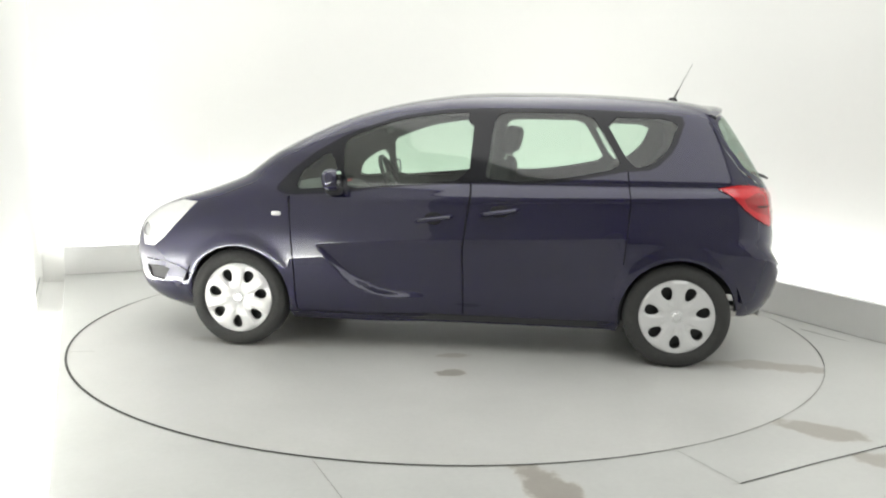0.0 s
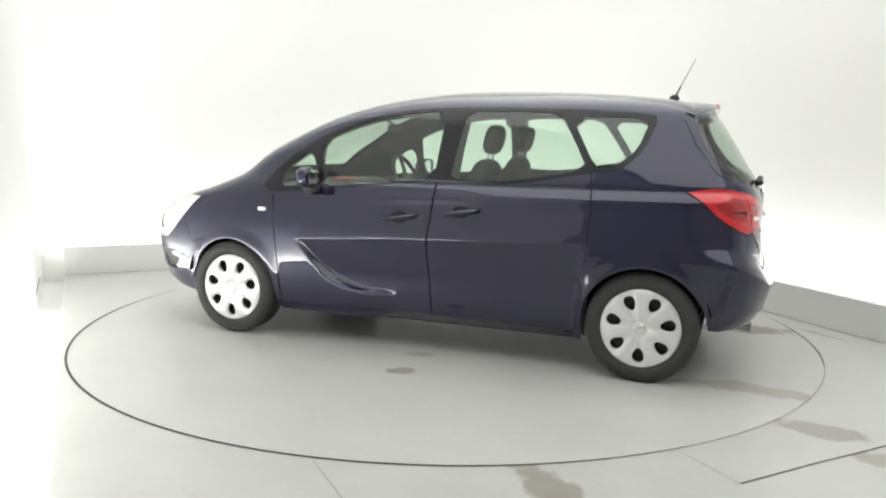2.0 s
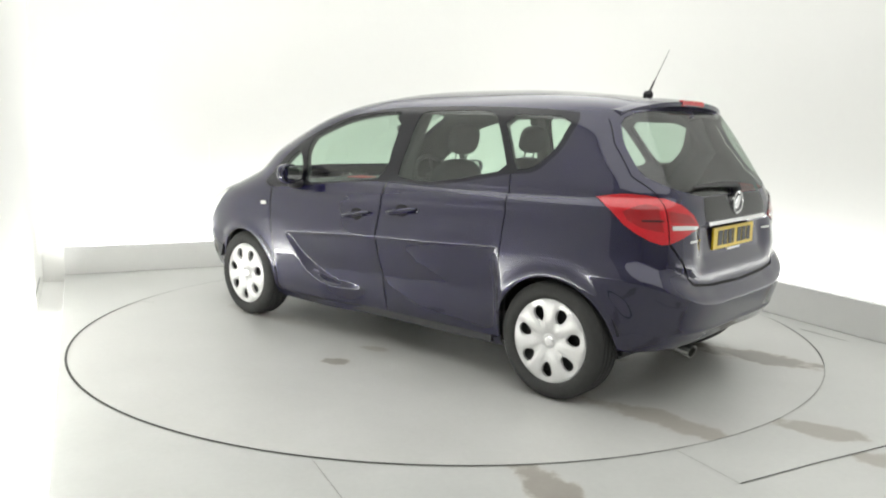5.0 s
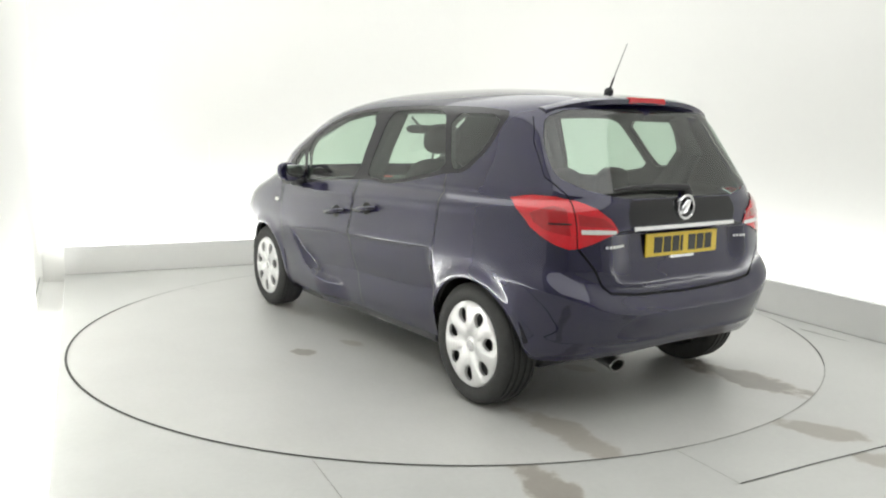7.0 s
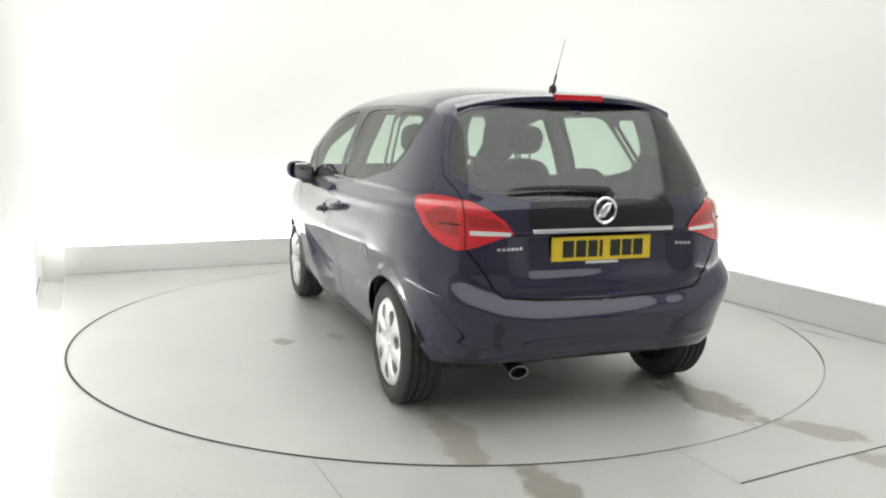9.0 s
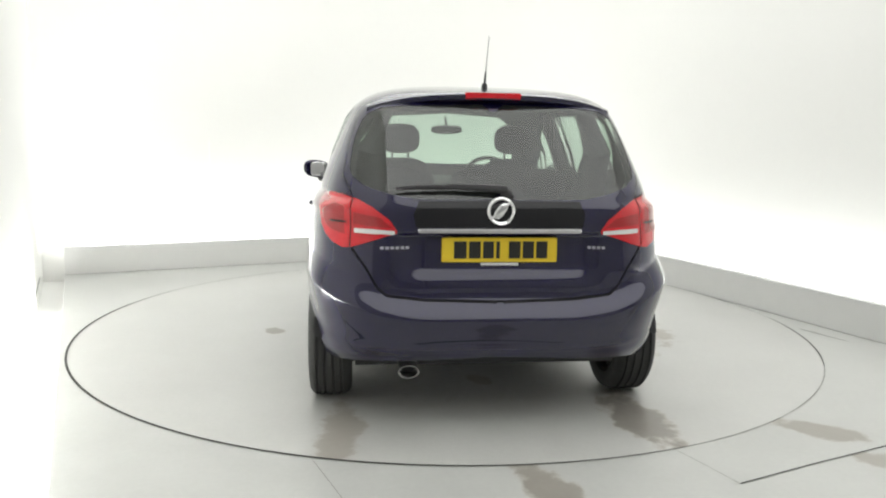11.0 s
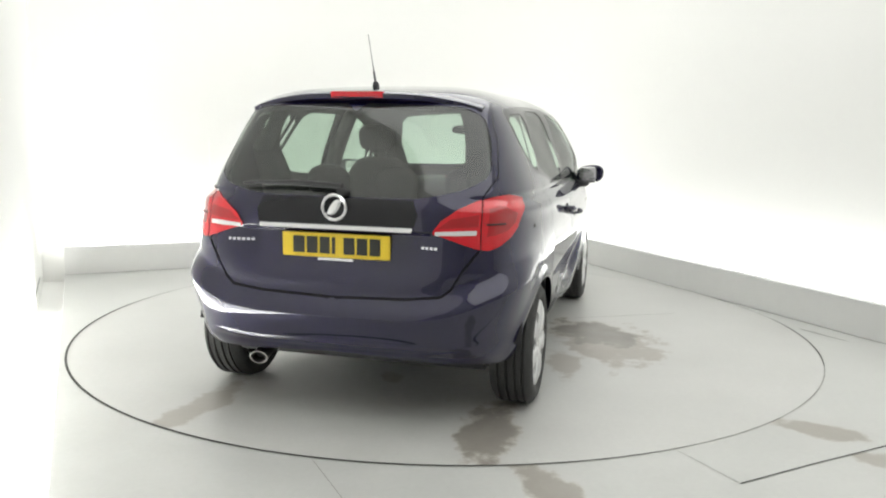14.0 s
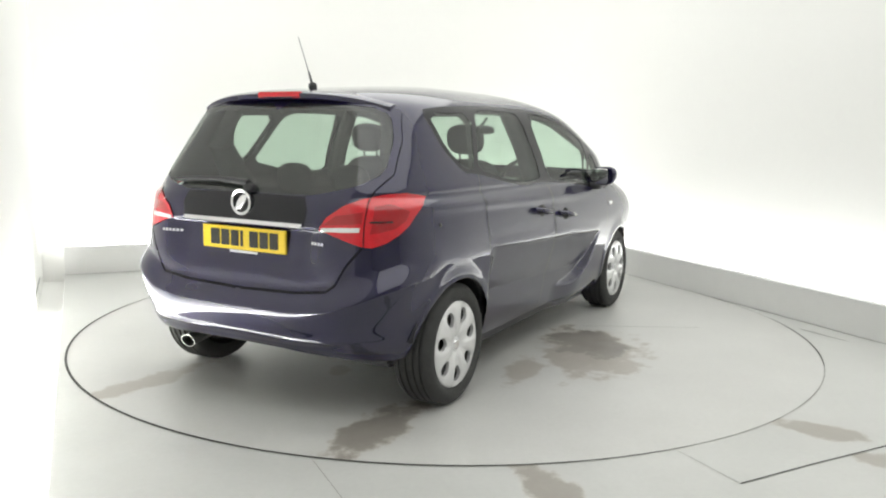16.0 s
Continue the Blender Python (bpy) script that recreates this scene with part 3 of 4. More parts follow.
LAMP_ALL = [("s", -1.518, 1.043), ("s", -1.61, 0.985), ("s", -1.673, 0.923), ("s", -1.73, 0.882), ("s", -1.785, 0.848), ("r", 0.692, 0.830), ("r", 0.655, 0.834), ("r", 0.60, 0.852), ("r", 0.53, 0.877), ("r", 0.457, 0.901), ("r", 0.457, 0.912),
            ("r", 0.49, 0.958), ("r", 0.56, 1.008), ("r", 0.63, 1.040), ("r", 0.695, 1.060), ("r", 0.745, 1.064), ("s", -1.575, 1.056)]
LAMP_INNER = [("r", 0.658, 0.80), ("r", 0.42, 0.86), ("r", 0.42, 0.93), ("r", 0.56, 1.08), ("r", 0.655, 1.08)]
REVERSE = [("r", 0.468, 0.895), ("r", 0.466, 0.909), ("r", 0.56, 0.915), ("r", 0.640, 0.917), ("r", 0.640, 0.898), ("r", 0.56, 0.895)]
BUMPER_LINE = [("s", -1.645, 0.50), ("s", -1.655, 0.60), ("s", -1.70, 0.72), ("s", -1.79, 0.80), ("r", 0.665, 0.828)]
LAMP_CORE = [("s", -1.66, 0.985), ("s", -1.685, 0.945), ("s", -1.74, 0.912), ("s", -1.80, 0.895), ("r", 0.680, 0.890), ("r", 0.680, 1.005), ("r", 0.715, 1.015), ("s", -1.72, 1.010)]
LAMP_BAND = [("r", 0.475, 0.922), ("r", 0.645, 0.935), ("r", 0.645, 0.985), ("r", 0.53, 0.965)]
HEADLAMP = [(1.985, 0.60), (1.90, 0.60), (1.82, 0.655), (1.70, 0.77), (1.585, 0.89), (1.70, 0.895), (1.83, 0.86), (1.95, 0.80), (2.0, 0.72)]


def skin_cells():
    zs = list(np.arange(0.18, 0.30, 0.03)) + list(np.arange(0.30, 0.80, 0.0165)) + list(np.arange(0.80, 1.10, 0.016)) + list(np.arange(1.10, 1.44, 0.031)) + [1.44, 1.46, 1.48, 1.495, 1.51, 1.525, 1.54, 1.552, 1.564, 1.575, 1.584, 1.592, 1.598, 1.602, 1.604]
    qs = np.linspace(0, Q_END, 230)
    cells = [boxed("body", [(float(a), float(c)), (float(b), float(c)), (float(b), float(d)), (float(a), float(d))]) for a, b in zip(qs, qs[1:]) for c, d in zip(zs, zs[1:])]
    cells = carve(cells, on_nose([(-0.05, 0.83), (0.45, 0.845), (0.62, 0.90), (0.70, 1.03), (-0.05, 1.062)]), "bonnet")
    cells = carve(cells, on_nose([(-0.05, 0.19), (0.60, 0.19), (0.78, 0.40), (0.70, 0.58), (0.45, 0.66), (-0.05, 0.70)]), "front_bumper")
    cells = carve(cells, on_nose([(-0.05, 0.30), (0.40, 0.30), (0.50, 0.42), (-0.05, 0.44)]), "grille")
    cells = carve(cells, on_nose([(-0.05, 1.075), (0.66, 1.065), (0.62, 1.25), (0.50, 1.43), (0.40, 1.48), (-0.05, 1.505)]), "windscreen")
    cells = carve(cells, on_side([(1.80, 0.455), (1.90, 0.475), (1.99, 0.46), (1.97, 0.385), (1.86, 0.375)]), "fog_grille")
    cells = carve(cells, on_side(HEADLAMP), "headlamp")
    cells = carve(cells, on_side([(1.955 + 0.035 * math.cos(a), 0.70 + 0.045 * math.sin(a)) for a in np.linspace(0, 5.9, 14)]), "lamp_bowl", ("headlamp",))
    cells = carve(cells, [(p[0], p[1]) for p in mixed([("s", -1.645, 0.17), ("s", -1.645, 0.50), *BUMPER_LINE[1:], ("r", 0.590, 0.74), ("r", 0.545, 0.66), ("r", 0.50, 0.626), ("r", 0.34, 0.608), ("r", 0.0, 0.598), ("r", 0.0, 0.17)])], "rear_bumper")
    cells = carve(cells, on_rear(TAILGATE), "tailgate")
    cells = carve(cells, on_rear(BLACK_PANEL), "black_panel")
    cells = carve(cells, on_rear(rounded(REAR_GLASS, 1)), "rear_window")
    cells = carve(cells, on_side(FRONT_DOOR), "front_door")
    cells = carve(cells, on_side(REAR_DOOR), "rear_door")
    cells = carve(cells, on_side(rounded(DLO, 1)), "window_surround")
    for tag, shape in (("quarterlight", GLASS_NOSE), ("front_window", GLASS_FRONT), ("rear_side_window", GLASS_REAR), ("quarter_window", GLASS_QUARTER)):
        cells = carve(cells, on_side(rounded(shape, 1)), tag)
    lamp = mixed(LAMP_ALL)
    cells = carve(cells, lamp, "tail_lamp")
    cells = carve(cells, mixed(LAMP_INNER), "inner_tail_lamp", ("tail_lamp",))
    cells = carve(cells, mixed(LAMP_CORE), "lamp_core", ("tail_lamp",))
    cells = carve(cells, mixed(LAMP_BAND), "lamp_band", ("inner_tail_lamp",))
    cells = carve(cells, mixed(REVERSE), "reversing_lens", ("inner_tail_lamp",))
    # rows of faces that follow the door crease and the bumper's crest
    for lo, hi in ((-0.012, 0.0), (0.0, 0.012)):
        xs = np.linspace(-1.04, 0.84, 60)
        shape = [(float(q_side(x, door_crease(x) + hi)), float(door_crease(x) + hi)) for x in xs] + [(float(q_side(x, door_crease(x) + lo)), float(door_crease(x) + lo)) for x in xs[::-1]]
        cells = carve(cells, shape, "front_crease", ("front_door", "front_crease"))
        cells = carve(cells, shape, "rear_crease", ("rear_door", "rear_crease"))
        ys = np.linspace(0.0, 0.79, 40)
        shape = [(float(q_rear(y, bumper_crest(y) + hi)), float(bumper_crest(y) + hi)) for y in ys] + [(float(q_rear(y, bumper_crest(y) + lo)), float(bumper_crest(y) + lo)) for y in ys[::-1]]
        cells = carve(cells, shape, "crest", ("rear_bumper", "crest"))
    # panel gaps
    cells = seam(cells, on_side(FRONT_DOOR[:4], closed=False))
    cells = seam(cells, on_side([(-0.075, 0.235), (-0.07, 0.65), (-0.113, 0.98), (-0.11, 1.045)], closed=False))
    cells = seam(cells, on_side([(-1.012, 1.13), (-1.03, 0.95), (-1.02, 0.80), (-1.005, 0.60)], closed=False))
    cells = seam(cells, on_side([(0.95, 0.235), (-0.955, 0.235)], closed=False))
    cells = seam(cells, on_rear(TAILGATE[:6], closed=False), width=0.012)
    cells = seam(cells, on_rear([(0.660, 0.832), (0.656, 0.93), (0.655, 1.048)], closed=False), width=0.006)
    cells = seam(cells, on_rear([(0.655, 1.05), (0.66, 1.075), (0.695, 1.145), (0.665, 1.30), (0.62, 1.42)], closed=False), width=0.007)
    cells = seam(cells, on_side([(1.63, 0.43), (1.72, 0.475), (1.82, 0.505), (1.98, 0.51)], closed=False), width=0.007)
    for wx, r in ((1.322, 0.328), (-1.322, 0.333)):
        arch = [(wx + r * math.cos(a), 0.303 + r * math.sin(a)) for a in np.linspace(-0.15, math.pi + 0.15, 40)]
        arch = [(wx + r * 0.985, 0.17)] + arch + [(wx - r * 0.985, 0.17)]
        cells = carve(cells, on_side(arch), "void")
    return carve(cells, mixed([("s", -1.60, 0.17), ("s", -1.60, 0.318), ("s", -1.70, 0.298), ("r", 0.60, 0.312), ("r", 0.0, 0.340), ("r", 0.0, 0.17)]), "void")


def skin_mesh(cells, tags, side, off=0.0):
    """A mesh of the cells that bear one of the tags. side: 1 left, -1 right, 0 both."""
    ids, qz, faces = {}, [], []
    for tag, poly, *_ in cells:
        if tag not in tags:
            continue
        f = []
        for q, z in poly:
            k = (round(q, 5), round(z, 5))
            if k not in ids:
                ids[k] = len(qz)
                qz.append(k)
            if not f or f[-1] != ids[k]:
                f.append(ids[k])
        if len(f) > 1 and f[0] == f[-1]:
            f.pop()
        if len(set(f)) == len(f) > 2:
            faces.append(f)
    arr = np.array(qz)
    p, n = skin(arr[:, 0], arr[:, 1], off)
    co, no, fs = [], [], []
    for s in ((1,), (-1,), (1, -1))[0 if side == 1 else 1 if side == -1 else 2]:
        o = len(co)
        co += [(a, b * s, c) for a, b, c in p.tolist()]
        no += [(a, b * s, c) for a, b, c in n.tolist()]
        fs += [[o + i for i in (f[::-1] if s == 1 else f)] for f in faces]
    me = bpy.data.meshes.new("skin")
    me.from_pydata(co, [], fs)
    me.polygons.foreach_set("use_smooth", [True] * len(me.polygons))
    me.update()
    # turn faces that look inwards
    bm = bmesh.new()
    bm.from_mesh(me)
    bm.verts.ensure_lookup_table()
    bm.normal_update()
    wrong = [f for f in bm.faces if sum((f.normal.dot(Vector(no[v.index])) for v in f.verts)) < 0]
    bmesh.ops.reverse_faces(bm, faces=wrong)
    bm.to_mesh(me)
    bm.free()
    me.normals_split_custom_set_from_vertices(no)
    return me


def panel(name, cells, tags, mat, parent, side=0, off=0.0, label=""):
    me = skin_mesh(cells, tags, side, off)
    me.name = name
    me.materials.append(mat)
    ob = new(name, me)
    ob.parent = parent
    return tagged(ob, label)


def surface(kind, a, z, off=0.0):
    """A point of the skin and its normal: kind s (side, a = x) or r (tail, a = y)."""
    q = q_side(a, z) if kind == "s" else q_rear(abs(a), z)
    p, n = skin(np.array([float(q)]), np.array([float(z)]), off)
    p, n = Vector(p[0]), Vector(n[0])
    if kind == "r" and a < 0:
        p.y, n.y = -p.y, -n.y
    return p, n


# ---- the car ----


def build_wheel(car, x, s):
    """Tyre, steel rim and a silver hubcap with seven holes; s: 1 on the car's left."""
    hub = new("wheel")
    hub.parent = car
    hub.location = (x, 0.76 * s, 0.303)
    tagged(hub, "black tyre with silver seven-hole plastic hubcap")
    R = 0.304
    prof = [(0.214, 0.085), (0.224, 0.097), (0.245, 0.106), (0.272, 0.102), (0.290, 0.090)]
    for g in (0.062, 0.026, -0.014, -0.052):
        prof += [(R - 0.001, g + 0.012), (R, g + 0.007), (R - 0.009, g + 0.004), (R - 0.009, g - 0.004), (R, g - 0.007)]
    prof += [(0.290, -0.090), (0.272, -0.102), (0.245, -0.104), (0.214, -0.09), (0.208, -0.06), (0.208, 0.06), (0.214, 0.085)]
    m = Matrix.Diagonal((1, s, 1, 1))
    part("tyre", lathe(prof, 72, m=m), M_RUBBER, hub, "black rubber tyre with grooved tread")
    rim = lathe([(0.204, 0.06), (0.195, 0.05), (0.18, 0.035), (0.10, 0.030), (0.0, 0.030)], 40, m=m)
    lathe([(0.204, -0.09), (0.19, -0.05), (0.12, -0.02), (0.0, -0.02)], 40, bm=rim, m=m)
    part("rim", rim, M_STEEL, hub, "dark steel wheel rim")
    # hubcap face cut from a polar grid
    rows = [0.0, 0.018, 0.034, 0.038, 0.060, 0.080, 0.100, 0.120, 0.140, 0.160, 0.180, 0.198, 0.212, 0.220, 0.226]
    cells = []
    for k in range(84):
        a0, a1 = 2 * math.pi * k / 84, 2 * math.pi * (k + 1) / 84
        for r0, r1 in zip(rows, rows[1:]):
            c = [(r1 * math.cos(a0), r1 * math.sin(a0)), (r1 * math.cos(a1), r1 * math.sin(a1))]
            c += [(r0 * math.cos(a1), r0 * math.sin(a1)), (r0 * math.cos(a0), r0 * math.sin(a0))] if r0 else [(0.0, 0.0)]
            cells.append(boxed("face", c))
    for k in range(7):
        a = 2 * math.pi * k / 7 + 0.25
        hole = []
        for j in range(18):
            b = 2 * math.pi * j / 18
            r = 0.148 + 0.041 * math.cos(b)
            w = 0.036 * math.sin(b) * (0.86 + 0.22 * math.cos(b))
            hole.append((r * math.cos(a) - w * math.sin(a), r * math.sin(a) + w * math.cos(a)))
        cells = carve(cells, hole, "hole")
    bm, ids = bmesh.new(), {}

    def high(x_, z_):
        r = math.hypot(x_, z_)
        a = math.atan2(z_, x_)
        spoke = 0.5 - 0.5 * math.cos(7 * (a - 0.25))
        h = 0.094 + 0.004 * math.sin(min(r / 0.20, 1) * math.pi) + 0.009 * step(spoke, 0.25, 0.75) * step(r, 0.05, 0.10) * (1 - step(r, 0.19, 0.222))
        h -= 0.010 * (1 - step(r, 0.030, 0.060)) - 0.007 * (1 - step(r, 0.030, 0.040))
        return h - 0.018 * step(r, 0.212, 0.227)
    for tag, poly, *_ in cells:
        if tag == "hole":
            continue
        f = []
        for u, v in poly:
            key = (round(u, 5), round(v, 5))
            if key not in ids:
                ids[key] = bm.verts.new((u, high(u, v) * s, v))
            if ids[key] not in f:
                f.append(ids[key])
        if len(f) > 2:
            try:
                bm.faces.new(f)
            except ValueError:
                pass
    edge = [e for e in bm.edges if e.is_boundary]
    got = bmesh.ops.extrude_edge_only(bm, edges=edge)["geom"]
    for v in got:
        if isinstance(v, bmesh.types.BMVert):
            v.co.y -= 0.018 * s
    part("hubcap", bm, M_SILVER, hub, "silver plastic hubcap with seven teardrop holes")
    part("hub_emblem", lathe([(0.0, 0.0975), (0.022, 0.0965), (0.026, 0.092)], 24, m=m), M_CHROME, hub, "round plain chrome emblem")
    return hub


def build_seat(car, x, y, high, rear=False):
    seat = new("rear_seat" if rear else "front_seat")
    seat.parent = car
    seat.location = (x, y, 0)
    tagged(seat, "charcoal fabric car seat with headrest")
    tilt = Matrix.Rotation(radians(-14), 3, "Y")
    part("cushion", pillow(0.22, 0, 0.55, 0.27, 0.23, 0.10), M_FABRIC, seat)
    part("backrest", pillow(-0.11, 0, high - 0.30, 0.075, 0.235, 0.31, 3.2, tilt), M_FABRIC, seat)
    part("headrest", pillow(-0.215, 0, high + 0.125, 0.048, 0.122, 0.092, 2.9, tilt), M_FABRIC, seat)
    for k in (-0.05, 0.05):
        part("headrest_post", sweep([(-0.17, k, high - 0.05), (-0.205, k, high + 0.08)], 0.007, 8), M_CHROME, seat)
    return seat


def build_mirror(car, s):
    hub = new("door_mirror")
    hub.parent = car
    tagged(hub, "navy door mirror on a black stalk")
    bm = pillow(0.70, 0.925 * s, 1.050, 0.062, 0.098, 0.066, 2.6)
    for v in bm.verts:
        if v.co.x < 0.665:
            v.co.x = 0.665
        v.co.z += 0.10 * (v.co.y * s - 0.925)
        v.co.x -= 0.22 * max(0.0, v.co.y * s - 0.93)
    part("housing", bm, M_PAINT, hub)
    part("mirror_glass", pillow(0.660, 0.925 * s, 1.050, 0.004, 0.082, 0.052, 3.0), M_MIRROR, hub, "mirror glass")
    part("stalk", pillow(0.70, 0.865 * s, 0.985, 0.05, 0.055, 0.030, 2.6), M_PLASTIC, hub, "black plastic stalk")
    return hub


def strip_on(kind, a0, a1, z0, z1, thick, out=0.002, n=14, lift=None):
    """A bar that follows the skin from a0 to a1, z0 to z1 being its lower and upper edge."""
    bm = bmesh.new()
    rows = []
    for i in range(n + 1):
        a = a0 + (a1 - a0) * i / n
        dz = lift(i / n) if lift else 0.0
        (p, nn), (r, _) = surface(kind, a, z0 + dz, out), surface(kind, a, z1 + dz, out)
        rows.append([bm.verts.new(v) for v in (p, r, r + nn * thick, p + nn * thick)])
    for a, b in zip(rows, rows[1:]):
        for k in range(4):
            bm.faces.new((a[k], a[(k + 1) % 4], b[(k + 1) % 4], b[k]))
    bm.faces.new(rows[0])
    bm.faces.new(rows[-1][::-1])
    return bm


def mirrored(bm):
    for v in bm.verts:
        v.co.y = -v.co.y
    return bm


def build_car():
    car = new("car")
    tagged(car, "dark navy five-door family car parked on the turntable", "car")
    cells = skin_cells()
    panel("body_shell", cells, ("body",), M_PAINT, car, label="navy metallic body with roof, wings and pillars")
    panel("panel_gap", cells, ("gap",), M_GAP, car, off=-0.007, label="dark gaps between panels")
    panel("inner_lining", cells, ("body", "front_door", "rear_door", "front_crease", "rear_crease", "tailgate", "black_panel", "window_surround", "gap"), M_TRIM, car, off=-0.035, label="grey inner trim and headlining")
    panel("bonnet", cells, ("bonnet",), M_PAINT, car)
    panel("front_bumper", cells, ("front_bumper",), M_PAINT, car)
    panel("grille", cells, ("grille",), M_PLASTIC, car, off=-0.01, label="black plastic grille")
    panel("windscreen", cells, ("windscreen",), M_GLASS, car, off=-0.003, label="clear tinted windscreen")
    bumper = panel("rear_bumper", cells, ("rear_bumper", "crest"), M_PAINT, car)
    gate = panel("tailgate", cells, ("tailgate",), M_PAINT, car)
    panel("rear_window", cells, ("rear_window",), M_REARGLASS, gate, off=-0.002, label="tinted rear window with a painted pale reflection haze")
    panel("black_panel", cells, ("black_panel",), M_BLACK, gate, off=0.001, label="gloss black panel under the rear window")
    for s in (1, -1):
        fd = panel("front_door", cells, ("front_door", "front_crease"), M_PAINT, car, s)
        panel("door_window", cells, ("front_window",), M_GLASS, fd, s, -0.004, "green-tinted door window")
        panel("quarterlight", cells, ("quarterlight",), M_GLASS, fd, s, -0.004, "small triangular front window")
        rd = panel("rear_door", cells, ("rear_door", "rear_crease"), M_PAINT, car, s)
        panel("door_window", cells, ("rear_side_window",), M_GLASS, rd, s, -0.004, "green-tinted door window")
        panel("window_surround", cells, ("window_surround",), M_SURROUND, car, s, -0.001, "gloss black window surround and pillars")
        panel("quarter_window", cells, ("quarter_window",), M_GLASS, car, s, -0.003, "fixed quarter window behind the rear door")
        panel("fog_grille", cells, ("fog_grille",), M_PLASTIC, car, s, -0.01, "black plastic grille round the fog lamp")
        panel("headlamp", cells, ("headlamp",), M_LENS, car, s, 0.001, "clear swept-back headlamp")
        panel("lamp_bowl", cells, ("lamp_bowl",), M_CHROME, car, s, -0.004, "bright round bowl in the headlamp")
        lamp = panel("tail_lamp", cells, ("tail_lamp",), M_RED, car, s, 0.007, "red wrap-round tail lamp")
        panel("inner_tail_lamp", cells, ("inner_tail_lamp",), M_RED, lamp, s, 0.006, "red lamp section on the tailgate")
        panel("lamp_core", cells, ("lamp_core",), M_DEEPRED, lamp, s, 0.006, "deep red inner part of the lamp")
        panel("lamp_band", cells, ("lamp_band",), M_DEEPRED, lamp, s, 0.005, "deep red band in the lamp")
        rib = strip_on("r", 0.675, 0.745, 0.938, 0.945, 0.002, 0.007, 8)
        part("lamp_rib", rib if s == 1 else mirrored(rib), M_GAP, lamp, "dark rib in the lamp")
        panel("reversing_lens", cells, ("reversing_lens",), M_LENS, lamp, s, 0.008, "clear reversing lens")
        # chrome-like belt moulding and handles
        for door, x0, z0 in ((fd, 0.095, 0.832), (rd, -0.290, 0.880)):
            p, n = surface("s", x0, z0)
            grip = sweep([(x0 + 0.105, p.y + 0.004, z0 - 0.016), (x0 + 0.085, p.y + 0.030, z0 - 0.010), (x0 + 0.03, p.y + 0.040, z0), (x0 - 0.04, p.y + 0.040, z0 + 0.010), (x0 - 0.085, p.y + 0.030, z0 + 0.018), (x0 - 0.10, p.y + 0.002, z0 + 0.020)], [0.016, 0.019, 0.020, 0.020, 0.018, 0.014], 12, squash=0.75)
            cup = pillow(x0 + 0.005, p.y - 0.006, z0 - 0.006, 0.060, 0.011, 0.046, 2.3)
            part("door_handle", grip if s == 1 else mirrored(grip), M_PAINT, door, "navy pull handle")
            part("handle_recess", cup if s == 1 else mirrored(cup), M_GAP, door, "dark recess behind the handle")
        p, n = surface("s", 1.062, 0.838)
        rep = pillow(p.x, p.y + 0.002, p.z, 0.030, 0.006, 0.013, 4)
        part("side_repeater", rep if s == 1 else mirrored(rep), M_AMBER, car, "small white side repeater")
        build_mirror(car, s)
        for x in (1.322, -1.322):
            build_wheel(car, x, s)
            # wheel housing
            arc = [(0.375 * math.cos(a), 0.375 * math.sin(a)) for a in np.linspace(0.22, math.pi - 0.22, 24)]
            bm = bmesh.new()
            outer = [bm.verts.new((x + u, 0.825 * s, 0.303 + v)) for u, v in arc]
            inner = [bm.verts.new((x + u, 0.52 * s, 0.303 + v)) for u, v in arc]
            for i in range(len(arc) - 1):
                bm.faces.new((outer[i], outer[i + 1], inner[i + 1], inner[i]))
            bm.faces.new(inner)
            part("wheel_housing", bm, M_PLASTIC, car, "black plastic wheel housing")
    part("underbody", box(-1.62, 1.80, -0.66, 0.66, 0.22, 0.28), M_PLASTIC, car, "dark underbody", bevel=0.02)
    for s in (1, -1):
        y0, y1 = sorted((0.66 * s, 0.765 * s))
        part("sill", box(-0.88, 0.93, y0, y1, 0.20, 0.26), M_PLASTIC, car, "black sill underside")
    part("boot_floor", box(-1.78, -0.55, -0.66, 0.66, 0.55, 0.60), M_TRIM, car, "dark carpeted boot floor")
    part("cabin_floor", box(-0.55, 1.2, -0.70, 0.70, 0.28, 0.33), M_TRIM, car, "dark cabin floor")
    # tail details
    strip = strip_on("r", -0.365, 0.365, 0.905, 0.923, 0.011, 0.004, 20)
    part("chrome_strip", strip, M_CHROME, gate, "chrome strip over the number plate", bevel=0.003)
    p, n = surface("r", 0.0, 1.0)
    tilt = Matrix.Translation((p.x - 0.004, 0, 1.0)) @ Matrix.Rotation(radians(90), 4, "Z")
    ring = lathe([(0.062, 0.0), (0.062, 0.010), (0.056, 0.014), (0.049, 0.010), (0.049, 0.0)], 40, m=tilt)
    part("badge_ring", ring, M_CHROME, gate, "round chrome badge ring")
    bm = pillow(0, 0, 0, 0.013, 0.022, 0.043, 2.4, Matrix.Rotation(radians(38), 3, "X"))
    pillow(0, -0.012, 0.022, 0.012, 0.030, 0.011, 2.2, Matrix.Rotation(radians(-20), 3, "X"), bm)
    pillow(0, 0.014, -0.024, 0.012, 0.026, 0.011, 2.2, Matrix.Rotation(radians(-12), 3, "X"), bm)
    for v in bm.verts:
        v.co += Vector((p.x - 0.006, 0, 1.0))
    part("badge_shape", bm, M_CHROME, gate, "plain chrome emblem shape")
    px = surface("r", 0.0, 0.825)[0].x - 0.006
    plate = part("number_plate", box(px - 0.010, px, -0.26, 0.26, 0.770, 0.881), M_YELLOW, gate, "yellow number plate with black bars", bevel=0.003)
